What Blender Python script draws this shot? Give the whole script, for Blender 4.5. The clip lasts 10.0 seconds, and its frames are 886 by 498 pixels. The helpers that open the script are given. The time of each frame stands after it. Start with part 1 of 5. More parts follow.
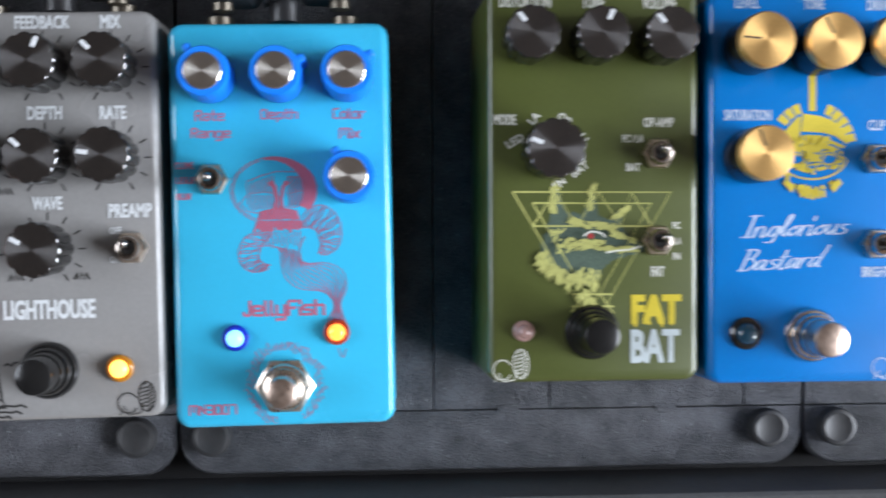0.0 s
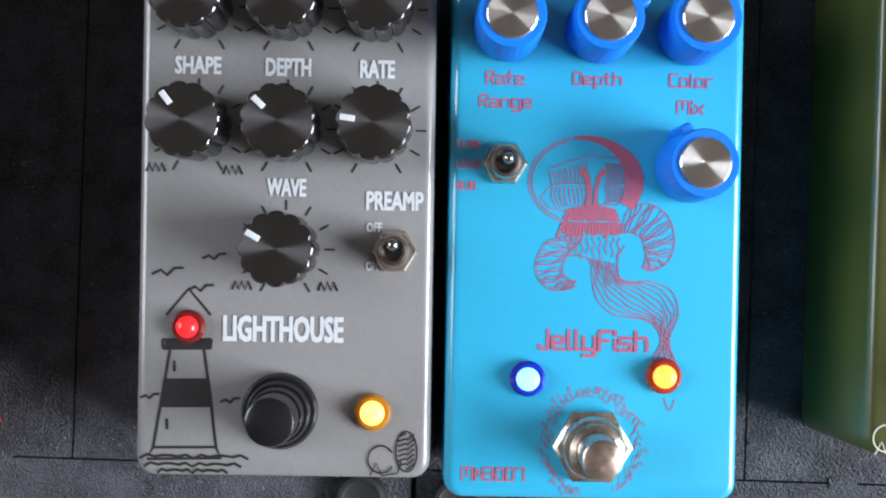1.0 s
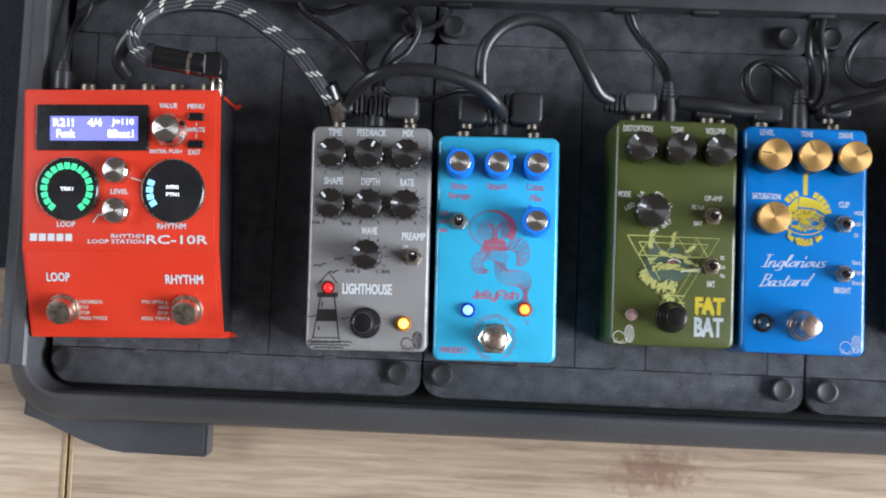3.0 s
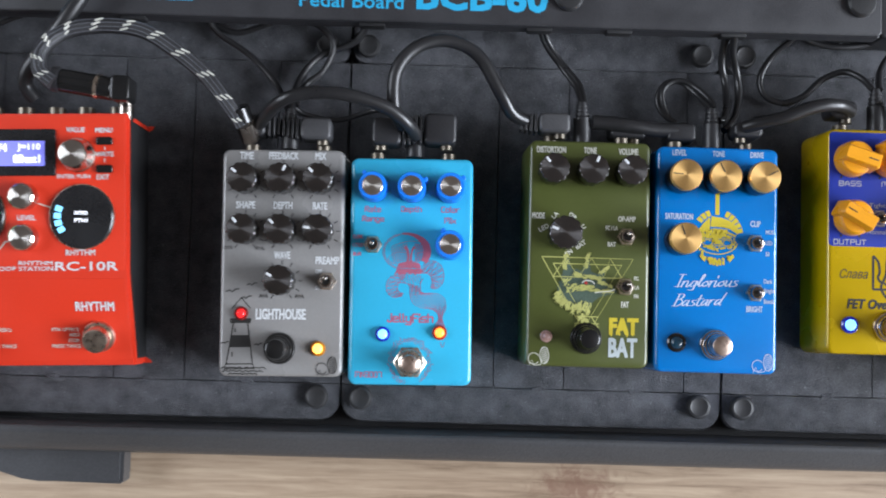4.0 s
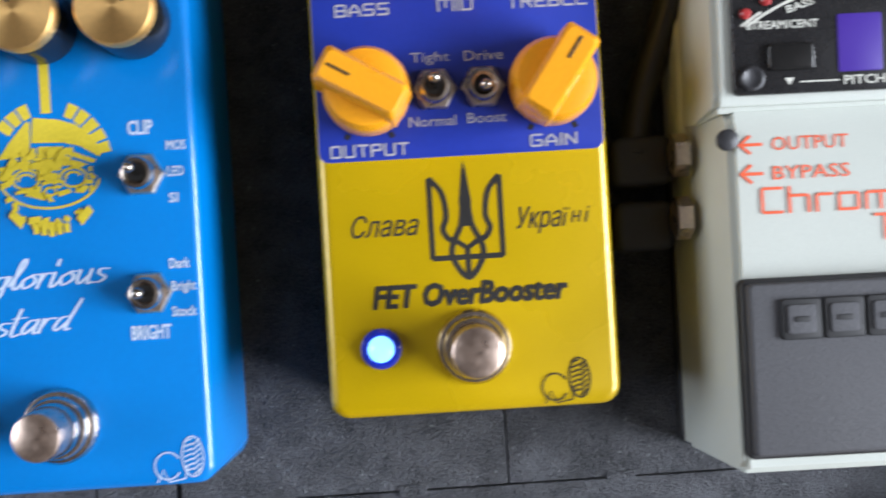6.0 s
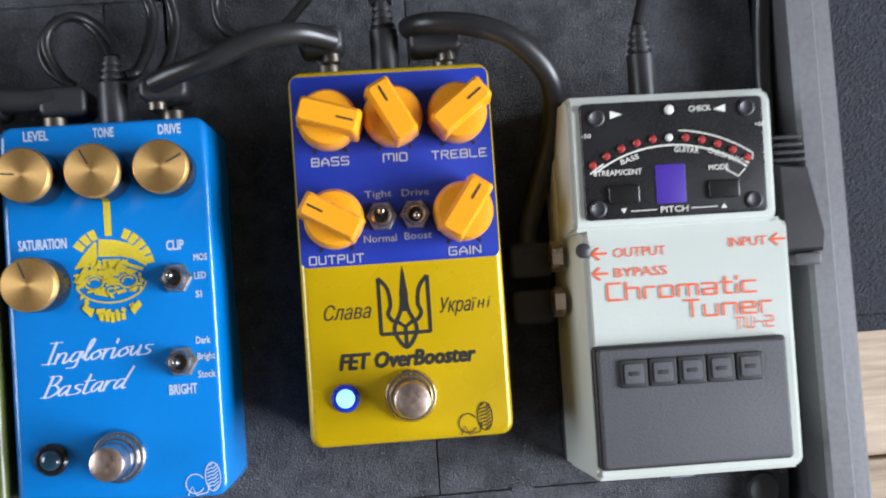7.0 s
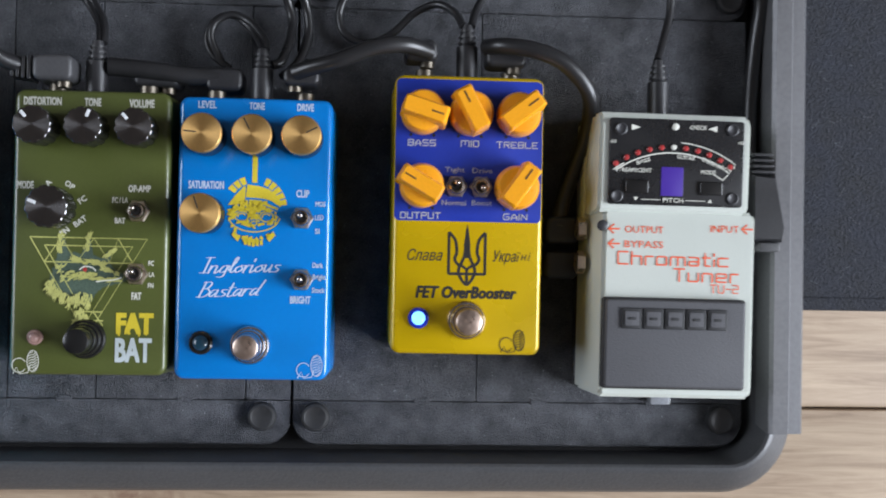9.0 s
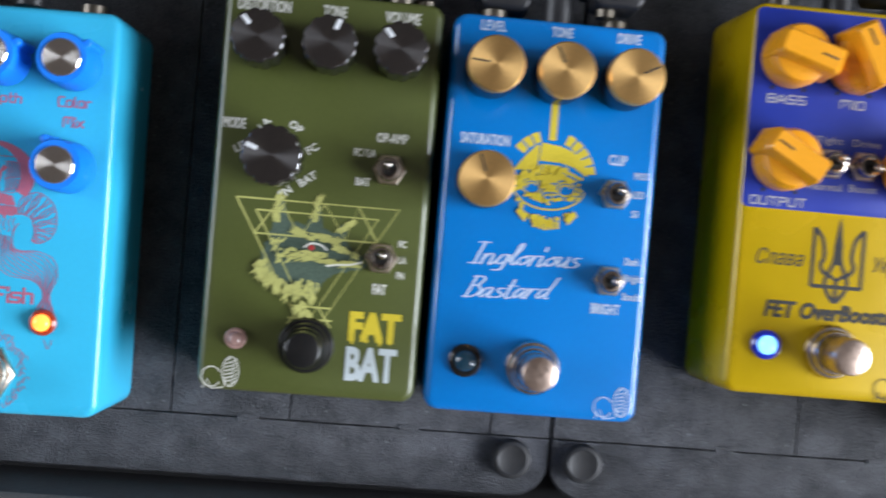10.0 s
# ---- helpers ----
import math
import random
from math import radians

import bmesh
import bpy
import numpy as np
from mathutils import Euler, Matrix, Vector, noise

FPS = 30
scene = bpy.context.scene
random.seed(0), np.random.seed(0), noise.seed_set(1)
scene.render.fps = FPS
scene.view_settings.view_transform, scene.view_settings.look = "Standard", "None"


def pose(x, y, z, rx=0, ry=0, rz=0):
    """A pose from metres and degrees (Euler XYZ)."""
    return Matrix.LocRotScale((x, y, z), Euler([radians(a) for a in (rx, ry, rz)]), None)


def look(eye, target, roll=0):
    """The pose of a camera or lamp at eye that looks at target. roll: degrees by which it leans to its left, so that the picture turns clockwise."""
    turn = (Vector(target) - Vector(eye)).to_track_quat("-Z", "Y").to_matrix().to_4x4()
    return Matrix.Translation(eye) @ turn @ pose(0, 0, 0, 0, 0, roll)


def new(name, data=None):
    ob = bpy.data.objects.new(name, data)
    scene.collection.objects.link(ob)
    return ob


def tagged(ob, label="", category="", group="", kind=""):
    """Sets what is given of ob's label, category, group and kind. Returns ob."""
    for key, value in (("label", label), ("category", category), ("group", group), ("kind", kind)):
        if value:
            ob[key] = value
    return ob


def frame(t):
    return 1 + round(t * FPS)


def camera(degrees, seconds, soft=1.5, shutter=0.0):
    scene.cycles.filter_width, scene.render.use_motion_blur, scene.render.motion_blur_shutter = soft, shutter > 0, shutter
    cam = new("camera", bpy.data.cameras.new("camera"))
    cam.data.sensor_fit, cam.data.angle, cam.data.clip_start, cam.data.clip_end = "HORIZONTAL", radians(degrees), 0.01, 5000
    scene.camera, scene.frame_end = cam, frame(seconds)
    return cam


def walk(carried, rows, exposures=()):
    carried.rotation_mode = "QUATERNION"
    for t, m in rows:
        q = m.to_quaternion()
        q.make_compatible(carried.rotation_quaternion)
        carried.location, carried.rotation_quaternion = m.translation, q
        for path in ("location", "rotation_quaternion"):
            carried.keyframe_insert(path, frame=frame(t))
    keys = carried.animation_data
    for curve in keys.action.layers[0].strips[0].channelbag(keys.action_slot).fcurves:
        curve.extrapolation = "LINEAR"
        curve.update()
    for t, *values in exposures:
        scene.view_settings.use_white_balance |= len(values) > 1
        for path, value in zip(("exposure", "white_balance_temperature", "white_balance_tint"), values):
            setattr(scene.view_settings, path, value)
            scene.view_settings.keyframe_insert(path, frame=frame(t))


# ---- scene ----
cam = camera(46.6, 10.0, soft=1.9, shutter=0.27)
# seconds, place in metres, turn in degrees; with no turn the camera looks straight down
PATH = [
    (0, -0.0214, -0.0149, 0.3507, -0.88, -3.89, -0.23),
    (0.2, -0.0474, -0.0175, 0.3317, -0.59, -3.66, 0.29),
    (0.5, -0.0731, -0.0216, 0.3024, -0.21, -2.96, 1.02),
    (1, -0.0844, -0.0184, 0.2678, 0.06, -0.57, 2.00),
    (1.5, -0.0805, -0.0107, 0.2728, -0.39, 1.32, 2.56),
    (1.8, -0.0747, -0.0118, 0.3013, 0.43, 2.12, 2.51),
    (2, -0.0678, -0.0150, 0.3372, 1.05, 2.85, 2.46),
    (2.2, -0.0614, -0.0165, 0.3821, 1.20, 3.53, 2.41),
    (3.3, -0.0610, -0.0603, 0.6308, 4.73, 0.72, 2.31),
    (3.5, -0.0531, -0.0546, 0.6364, 4.58, 0.50, 2.12),
    (3.6, -0.0493, -0.0510, 0.6344, 4.51, 0.38, 1.93),
    (4, -0.0366, -0.0339, 0.5870, 3.53, -0.60, 1.57),
    (4.5, 0.0080, -0.0268, 0.4908, 2.26, -0.53, 0.69),
    (4.8, 0.0448, -0.0229, 0.4270, 1.08, -0.62, 0.21),
    (5, 0.0742, -0.0203, 0.3785, 0.28, -0.64, -0.30),
    (5.5, 0.1423, -0.0162, 0.2865, -0.29, -1.52, -1.30),
    (6, 0.1955, -0.0141, 0.2702, 0.33, -1.27, -3.55),
    (6.2, 0.2104, -0.0117, 0.2786, 0.19, -0.86, -4.21),
    (7.3, 0.1944, -0.0001, 0.4149, 3.31, -4.07, -4.08),
    (7.5, 0.1928, -0.0014, 0.4441, 3.65, -3.85, -3.92),
    (8, 0.1867, -0.0110, 0.5037, 3.82, -3.80, -3.01),
    (8.5, 0.1852, -0.0161, 0.5220, 2.66, -3.06, -1.33),
    (9, 0.1682, -0.0127, 0.4843, 0.99, -3.57, 0.99),
    (9.5, 0.1406, -0.0100, 0.4141, -0.17, -2.33, 3.32),
    (9.7, 0.1131, -0.0088, 0.3879, -0.41, -2.55, 3.96),
    (10, 0.0654, -0.0113, 0.3508, -0.63, -3.37, 4.70),
]
walk(cam, [(t, pose(x, y, z, rx, ry, rz)) for t, x, y, z, rx, ry, rz in PATH],
     exposures=[(0.0, 0.02), (1.0, 0.1), (2.0, 0.1), (3.5, -0.08), (4.5, 0.0), (5.5, 0.08), (6.2, 0.05), (7.5, 0.06), (8.5, -0.07), (9.0, -0.20), (10.0, -0.08)])

# ---- light ----
world = bpy.data.worlds.new("daylight")
scene.world = world
world.use_nodes = True
sky = world.node_tree.nodes.new("ShaderNodeTexSky")
sky.sky_type, sky.sun_disc, sky.sun_elevation, sky.sun_rotation = "NISHITA", False, radians(40), radians(80)
world.node_tree.links.new(sky.outputs[0], world.node_tree.nodes["Background"].inputs[0])
world.node_tree.nodes["Background"].inputs[1].default_value = 0.1
scene.view_settings.exposure = 0.0


def window_light(name, place, target, width, height, watts, colour):
    lamp = bpy.data.lights.new(name, "AREA")
    lamp.shape, lamp.size, lamp.size_y, lamp.energy, lamp.color = "RECTANGLE", width, height, watts, colour
    ob = new(name, lamp)
    ob.matrix_world = look(place, target)
    return ob


window_light("window_daylight", (3.53, -0.7, 1.75), (0.0, -0.6, 0.7), 2.4, 1.7, 400, (0.842, 0.905, 1.015))
window_light("balcony_daylight", (-2.43, 0.3, 1.45), (0.0, 0.2, 0.6), 1.4, 1.3, 56, (0.842, 0.905, 1.015))


# ---- materials ----
def mat(name, colour, rough=0.5, metal=0.0, vary=0.08, grain=900.0, bump=0.0, coat=0.0, blotch=40.0, glow=0.0, spin=0.0, rough_vary=0.08, specular=0.5, depth=0.0006):
    """A surface with variation at two scales. grain and blotch: cycles per metre; spin: brushed in circles."""
    m = bpy.data.materials.new(name)
    m.use_nodes = True
    nodes, links = m.node_tree.nodes, m.node_tree.links
    b = nodes["Principled BSDF"]
    b.inputs["Metallic"].default_value, b.inputs["Coat Weight"].default_value = metal, coat
    b.inputs["Coat Roughness"].default_value = 0.12
    b.inputs["Specular IOR Level"].default_value = specular
    co = nodes.new("ShaderNodeTexCoord")
    fine, wide = nodes.new("ShaderNodeTexNoise"), nodes.new("ShaderNodeTexNoise")
    fine.inputs["Scale"].default_value, wide.inputs["Scale"].default_value = grain, blotch
    fine.inputs["Detail"].default_value, wide.inputs["Detail"].default_value = 2, 4
    for n in (fine, wide):
        links.new(co.outputs["Object"], n.inputs["Vector"])
    both = nodes.new("ShaderNodeMath")
    both.operation = "ADD"
    links.new(fine.outputs[0], both.inputs[0]), links.new(wide.outputs[0], both.inputs[1])
    ramp = nodes.new("ShaderNodeMapRange")
    ramp.inputs[1].default_value, ramp.inputs[2].default_value = 0.7, 1.3
    ramp.inputs[3].default_value, ramp.inputs[4].default_value = 1 - vary, 1 + vary
    links.new(both.outputs[0], ramp.inputs[0])
    tint = nodes.new("ShaderNodeVectorMath")
    tint.operation = "SCALE"
    tint.inputs[0].default_value = colour
    links.new(ramp.outputs[0], tint.inputs["Scale"]), links.new(tint.outputs[0], b.inputs["Base Color"])
    r = nodes.new("ShaderNodeMapRange")
    r.inputs[1].default_value, r.inputs[2].default_value = 0.3, 0.7
    r.inputs[3].default_value, r.inputs[4].default_value = max(0.02, rough - rough_vary), min(1, rough + rough_vary)
    links.new(wide.outputs[0], r.inputs[0]), links.new(r.outputs[0], b.inputs["Roughness"])
    if bump:
        bp = nodes.new("ShaderNodeBump")
        bp.inputs["Strength"].default_value, bp.inputs["Distance"].default_value = min(1, bump), depth
        links.new(fine.outputs[0], bp.inputs["Height"]), links.new(bp.outputs[0], b.inputs["Normal"])
    if glow:
        b.inputs["Emission Color"].default_value, b.inputs["Emission Strength"].default_value = (*colour, 1), glow
    if spin:
        tan = nodes.new("ShaderNodeTangent")
        tan.direction_type, tan.axis = "RADIAL", "Z"
        links.new(tan.outputs[0], b.inputs["Tangent"])
        b.inputs["Anisotropic"].default_value, b.inputs["Anisotropic Rotation"].default_value = spin, 0.25
    return m


def foam_material():
    """Charcoal foam with an open grain and pale specks: dust, and glints painted into the colour."""
    m = mat("charcoal_foam", (0.066, 0.068, 0.077), 0.39, vary=0.62, grain=1800, bump=1.0, blotch=120, depth=0.0021, rough_vary=0.06)
    nodes, links = m.node_tree.nodes, m.node_tree.links
    b = nodes["Principled BSDF"]
    base = b.inputs["Base Color"].links[0].from_socket
    co, dust, cut, mix = nodes.new("ShaderNodeTexCoord"), nodes.new("ShaderNodeTexNoise"), nodes.new("ShaderNodeMapRange"), nodes.new("ShaderNodeMix")
    # one noise paints both the dust bits and the sparkle of the grain
    dust.inputs["Scale"].default_value, dust.inputs["Detail"].default_value = 800, 2
    cut.inputs[1].default_value, cut.inputs[2].default_value, cut.inputs[4].default_value = 0.69, 0.77, 0.7
    links.new(co.outputs["Object"], dust.inputs["Vector"]), links.new(dust.outputs[0], cut.inputs[0])
    mix.data_type = "RGBA"
    links.new(cut.outputs[0], mix.inputs[0]), links.new(base, mix.inputs[6])
    mix.inputs[7].default_value = (0.30, 0.31, 0.33, 1)
    links.new(mix.outputs[2], b.inputs["Base Color"])
    return m


KNOT = (0.0518, -0.1345, 0.0)


def wood_material():
    m = bpy.data.materials.new("oak_floor")
    m.use_nodes = True
    nodes, links = m.node_tree.nodes, m.node_tree.links
    b = nodes["Principled BSDF"]
    co, info, sh = nodes.new("ShaderNodeTexCoord"), nodes.new("ShaderNodeObjectInfo"), nodes.new("ShaderNodeVectorMath")
    sh.operation = "SCALE"
    sh.inputs[0].default_value = (7.0, 3.0, 5.0)
    links.new(info.outputs["Random"], sh.inputs["Scale"])
    add = nodes.new("ShaderNodeVectorMath")
    links.new(co.outputs["Object"], add.inputs[0]), links.new(sh.outputs[0], add.inputs[1])
    stretch = nodes.new("ShaderNodeMapping")
    stretch.inputs["Scale"].default_value = (7.0, 105.0, 105.0)
    links.new(add.outputs[0], stretch.inputs[0])
    grain, knots = nodes.new("ShaderNodeTexNoise"), nodes.new("ShaderNodeTexNoise")
    grain.inputs["Scale"].default_value, grain.inputs["Detail"].default_value, grain.inputs["Distortion"].default_value = 2.0, 10, 0.5
    grain.inputs["Roughness"].default_value = 0.68
    links.new(stretch.outputs[0], grain.inputs[0])
    wide = nodes.new("ShaderNodeMapping")
    wide.inputs["Scale"].default_value = (3.0, 26.0, 26.0)
    links.new(add.outputs[0], wide.inputs[0]), links.new(wide.outputs[0], knots.inputs[0])
    knots.inputs["Scale"].default_value, knots.inputs["Detail"].default_value = 1.6, 3
    mix = nodes.new("ShaderNodeMath")
    mix.operation = "MULTIPLY_ADD"
    mix.inputs[1].default_value = 0.7
    links.new(grain.outputs[0], mix.inputs[0])
    half = nodes.new("ShaderNodeMath")
    half.operation = "MULTIPLY"
    half.inputs[1].default_value = 0.3
    links.new(knots.outputs[0], half.inputs[0]), links.new(half.outputs[0], mix.inputs[2])
    ramp = nodes.new("ShaderNodeValToRGB")
    ramp.color_ramp.elements[0].position, ramp.color_ramp.elements[0].color = 0.32, (0.205, 0.140, 0.088, 1)
    ramp.color_ramp.elements[1].position, ramp.color_ramp.elements[1].color = 0.62, (0.525, 0.405, 0.285, 1)
    e = ramp.color_ramp.elements.new(0.46)
    e.color = (0.39, 0.285, 0.195, 1)
    links.new(mix.outputs[0], ramp.inputs[0])
    # one dark knot in the front plank, with a ragged edge
    geo, off, size, far, rag = (nodes.new(n) for n in ("ShaderNodeNewGeometry", "ShaderNodeVectorMath", "ShaderNodeVectorMath", "ShaderNodeVectorMath", "ShaderNodeTexNoise"))
    off.operation, size.operation, far.operation = "SUBTRACT", "MULTIPLY", "LENGTH"
    off.inputs[1].default_value, size.inputs[1].default_value = KNOT, (34.0, 62.0, 0.0)
    links.new(geo.outputs["Position"], off.inputs[0]), links.new(off.outputs[0], size.inputs[0]), links.new(size.outputs[0], far.inputs[0])
    rag.inputs["Scale"].default_value, rag.inputs["Detail"].default_value, rag.inputs["Distortion"].default_value = 110, 6, 1.5
    links.new(geo.outputs["Position"], rag.inputs["Vector"])
    edge, cut, tint = nodes.new("ShaderNodeMath"), nodes.new("ShaderNodeMapRange"), nodes.new("ShaderNodeMix")
    edge.operation = "MULTIPLY_ADD"
    edge.inputs[1].default_value = 2.4
    links.new(rag.outputs[0], edge.inputs[0]), links.new(far.outputs["Value"], edge.inputs[2])
    cut.inputs[1].default_value, cut.inputs[2].default_value, cut.inputs[3].default_value, cut.inputs[4].default_value = 1.3, 2.2, 0.75, 0.0
    links.new(edge.outputs[0], cut.inputs[0])
    tint.data_type = "RGBA"
    tint.inputs[7].default_value = (0.20, 0.105, 0.07, 1)
    links.new(cut.outputs[0], tint.inputs[0]), links.new(ramp.outputs[0], tint.inputs[6]), links.new(tint.outputs[2], b.inputs["Base Color"])
    b.inputs["Roughness"].default_value = 0.5
    bp = nodes.new("ShaderNodeBump")
    bp.inputs["Strength"].default_value, bp.inputs["Distance"].default_value = 0.25, 0.0006
    links.new(grain.outputs[0], bp.inputs["Height"]), links.new(bp.outputs[0], b.inputs["Normal"])
    return m


def braid_material():
    m = mat("woven_sleeve", (0.022, 0.022, 0.024), 0.5, vary=0.4, grain=1200, bump=0.6)
    return m


FOAM, WOOD, BRAID = foam_material(), wood_material(), braid_material()
# tone of the unseen room, dark and warm to cut bounce and brown reflections
PLASTER = mat("unseen_dark_plaster", (0.105, 0.092, 0.085), 0.8, vary=0.03, grain=200, bump=0.2, blotch=2)
RIM = mat("grey_black_plastic", (0.055, 0.056, 0.059), 0.40, vary=0.18, grain=700, bump=0.3, blotch=14, rough_vary=0.12)
STRIP = mat("grey_aluminium_edge", (0.15, 0.15, 0.155), 0.42, metal=0.5, vary=0.12, grain=500, bump=0.15, blotch=9)
SHELL = mat("black_case_shell", (0.012, 0.012, 0.013), 0.55, vary=0.2)
STEEL = mat("black_painted_steel", (0.028, 0.028, 0.031), 0.45, vary=0.2, bump=0.2, grain=1500)
RUBBER = mat("black_rubber", (0.022, 0.022, 0.023), 0.5, vary=0.2, grain=600)
CABLE = mat("black_cable_jacket", (0.016, 0.016, 0.017), 0.34, vary=0.2)
PLUG = mat("black_moulded_plug", (0.022, 0.022, 0.024), 0.42, vary=0.2)
FELT = mat("dark_felt", (0.019, 0.021, 0.028), 0.9, vary=0.55, grain=900, bump=1.0, blotch=70, depth=0.001)
LINT = mat("pale_lint", (0.11, 0.115, 0.13), 0.9, vary=0.2)
BRASS = mat("dull_brass_nut", (0.17, 0.15, 0.12), 0.40, metal=1.0, vary=0.15)
SOCKET = mat("dark_switch_socket", (0.01, 0.01, 0.01), 0.5)
GREYPLUG = mat("grey_black_moulded_plug", (0.055, 0.055, 0.058), 0.45, vary=0.15)
JOINTWOOD = mat("tan_plank_edge", (0.36, 0.25, 0.13), 0.42, vary=0.2, grain=400)
BAG = mat("black_bag_cloth", (0.010, 0.010, 0.012), 0.9, vary=0.3)
# brown, dark reflections from overhead are tinted into these four metal colours
CHROME = mat("polished_nickel", (0.60, 0.53, 0.47), 0.20, metal=1.0, vary=0.08, blotch=200)
NICKEL = mat("satin_nickel", (0.66, 0.56, 0.46), 0.30, metal=1.0, vary=0.12, blotch=300)
CAPMETAL = mat("steel_cap_brown_reflection", (0.68, 0.53, 0.44), 0.34, metal=1.0, vary=0.08, blotch=400)
DARKCHROME = mat("nickel_dark_reflection", (0.42, 0.38, 0.34), 0.16, metal=1.0, vary=0.08, blotch=300)
SPUN = mat("spun_aluminium", (0.84, 0.80, 0.74), 0.24, metal=1.0, vary=0.05, spin=1.0, rough_vary=0.03)
GOLD = mat("spun_gold_anodised", (0.98, 0.61, 0.23), 0.42, metal=1.0, vary=0.06, spin=0.55, rough_vary=0.03)
DARKSPUN = mat("spun_black_anodised", (0.22, 0.215, 0.215), 0.20, metal=1.0, vary=0.1, spin=1.0, rough_vary=0.02)
BLACK = mat("glossy_black_plastic", (0.010, 0.010, 0.010), 0.22, vary=0.2, rough_vary=0.05)
JET = mat("black_printing", (0.016, 0.015, 0.014), 0.5, vary=0.1)
WHITE = mat("white_printing", (0.62, 0.64, 0.65), 0.5, vary=0.06)
CREAM = mat("pale_printing", (0.62, 0.62, 0.55), 0.5, vary=0.06)
PALEGREY = mat("pale_grey_printing", (0.50, 0.56, 0.57), 0.5, vary=0.08, grain=2500)
CYAN = mat("cyan_printing", (0.02, 0.36, 0.62), 0.5, vary=0.05)
PALE = mat("pale_blue_white_printing", (0.46, 0.56, 0.72), 0.5, vary=0.10, grain=2500)
REDPRINT = mat("faded_red_printing", (0.42, 0.115, 0.185), 0.5, vary=0.12, grain=2500)
REDLINE = mat("fine_red_printing", (0.34, 0.13, 0.22), 0.5, vary=0.12)
YELLOW = mat("yellow_printing", (0.58, 0.46, 0.03), 0.5, vary=0.12, grain=1500)
LIME = mat("pale_lime_printing", (0.42, 0.42, 0.13), 0.5, vary=0.2, grain=1500)
TEAL = mat("dark_teal_printing", (0.060, 0.092, 0.066), 0.5, vary=0.3, grain=1500)
ORANGERED = mat("orange_red_printing", (0.75, 0.10, 0.03), 0.5, vary=0.05)
GREYPAINT = mat("warm_grey_enamel", (0.240, 0.235, 0.228), 0.24, vary=0.05, coat=0.25, blotch=20)
CYANPAINT = mat("sky_blue_enamel", (0.034, 0.41, 0.64), 0.22, vary=0.03, coat=0.25, blotch=20)
GREENPAINT = mat("olive_green_enamel", (0.066, 0.080, 0.018), 0.36, vary=0.06, coat=0.35, blotch=20)
BLUEPAINT = mat("strong_blue_enamel", (0.0, 0.160, 0.50), 0.20, vary=0.03, coat=0.2, blotch=20)
YELLOWPAINT = mat("metallic_mustard_enamel", (0.50, 0.33, 0.0), 0.27, metal=0.15, vary=0.14, grain=4000, coat=0.25, blotch=20)
PURPLE = mat("violet_blue_panel_print", (0.010, 0.030, 0.30), 0.42, vary=0.06)
GREYPRINT = mat("dull_grey_printing", (0.36, 0.36, 0.40), 0.5, vary=0.08)
REDPAINT = mat("bright_red_enamel", (0.62, 0.035, 0.012), 0.42, vary=0.04, blotch=18)
CREAMPAINT = mat("off_white_enamel", (0.54, 0.57, 0.52), 0.36, vary=0.04, bump=0.15, grain=2500, blotch=20)
BLUEPLASTIC = mat("blue_knob_plastic", (0.006, 0.19, 0.78), 0.38, vary=0.06)
ORANGE = mat("orange_knob_plastic", (0.80, 0.33, 0.012), 0.30, vary=0.05, coat=0.3)
TREAD = mat("dark_grey_rubber_tread", (0.070, 0.070, 0.076), 0.7, vary=0.1, bump=0.3, grain=1500)
PANEL = mat("black_display_panel", (0.014, 0.014, 0.015), 0.26, vary=0.25)
LCD = mat("lit_blue_lcd", (0.16, 0.17, 0.62), 0.3, glow=1.1, vary=0.02)
LCDTEXT = mat("lit_lcd_letters", (0.85, 0.87, 0.95), 0.3, glow=1.2, vary=0.02)
VIOLET = mat("dim_violet_window", (0.045, 0.02, 0.22), 0.3, glow=0.35, vary=0.03)
GREENLIT = mat("lit_green_segment", (0.05, 0.60, 0.26), 0.3, glow=1.0, vary=0.02)
BLUELIT = mat("lit_pale_blue_segment", (0.20, 0.62, 0.95), 0.3, glow=1.4, vary=0.02)
LED_RED = mat("faintly_lit_red_led", (0.85, 0.020, 0.022), 0.2, glow=0.8, vary=0.02)
LED_AMBER = mat("lit_amber_led", (1.0, 0.50, 0.09), 0.2, glow=3.2, vary=0.02)
LED_ORANGE = mat("lit_orange_led", (1.0, 0.24, 0.035), 0.2, glow=3.0, vary=0.02)
LED_BLUE = mat("lit_blue_led", (0.16, 0.42, 1.0), 0.2, glow=2.6, vary=0.02)
LED_PINK = mat("unlit_clear_pink_led", (0.42, 0.26, 0.23), 0.2, vary=0.1, coat=0.6)
LED_SMOKE = mat("unlit_smoked_blue_led", (0.010, 0.05, 0.085), 0.12, vary=0.1, coat=0.8)
LED_DULLRED = mat("unlit_red_led", (0.36, 0.032, 0.032), 0.3, vary=0.1)
BEZEL_BLUE = mat("blue_led_rim", (0.006, 0.025, 0.40), 0.2, coat=0.5)
BEZEL_RED = mat("red_led_rim", (0.30, 0.035, 0.01), 0.2, coat=0.5)
RIM_RED = mat("dark_red_led_flange", (0.16, 0.012, 0.012), 0.2, coat=0.5)
BEZEL_AMBER = mat("amber_led_rim", (0.42, 0.17, 0.01), 0.2, coat=0.5)
YELLOWED = mat("clear_acrylic", (0.22, 0.23, 0.25), 0.15, vary=0.15, coat=0.5)

# ---- mesh helpers ----
SHARP = radians(38)


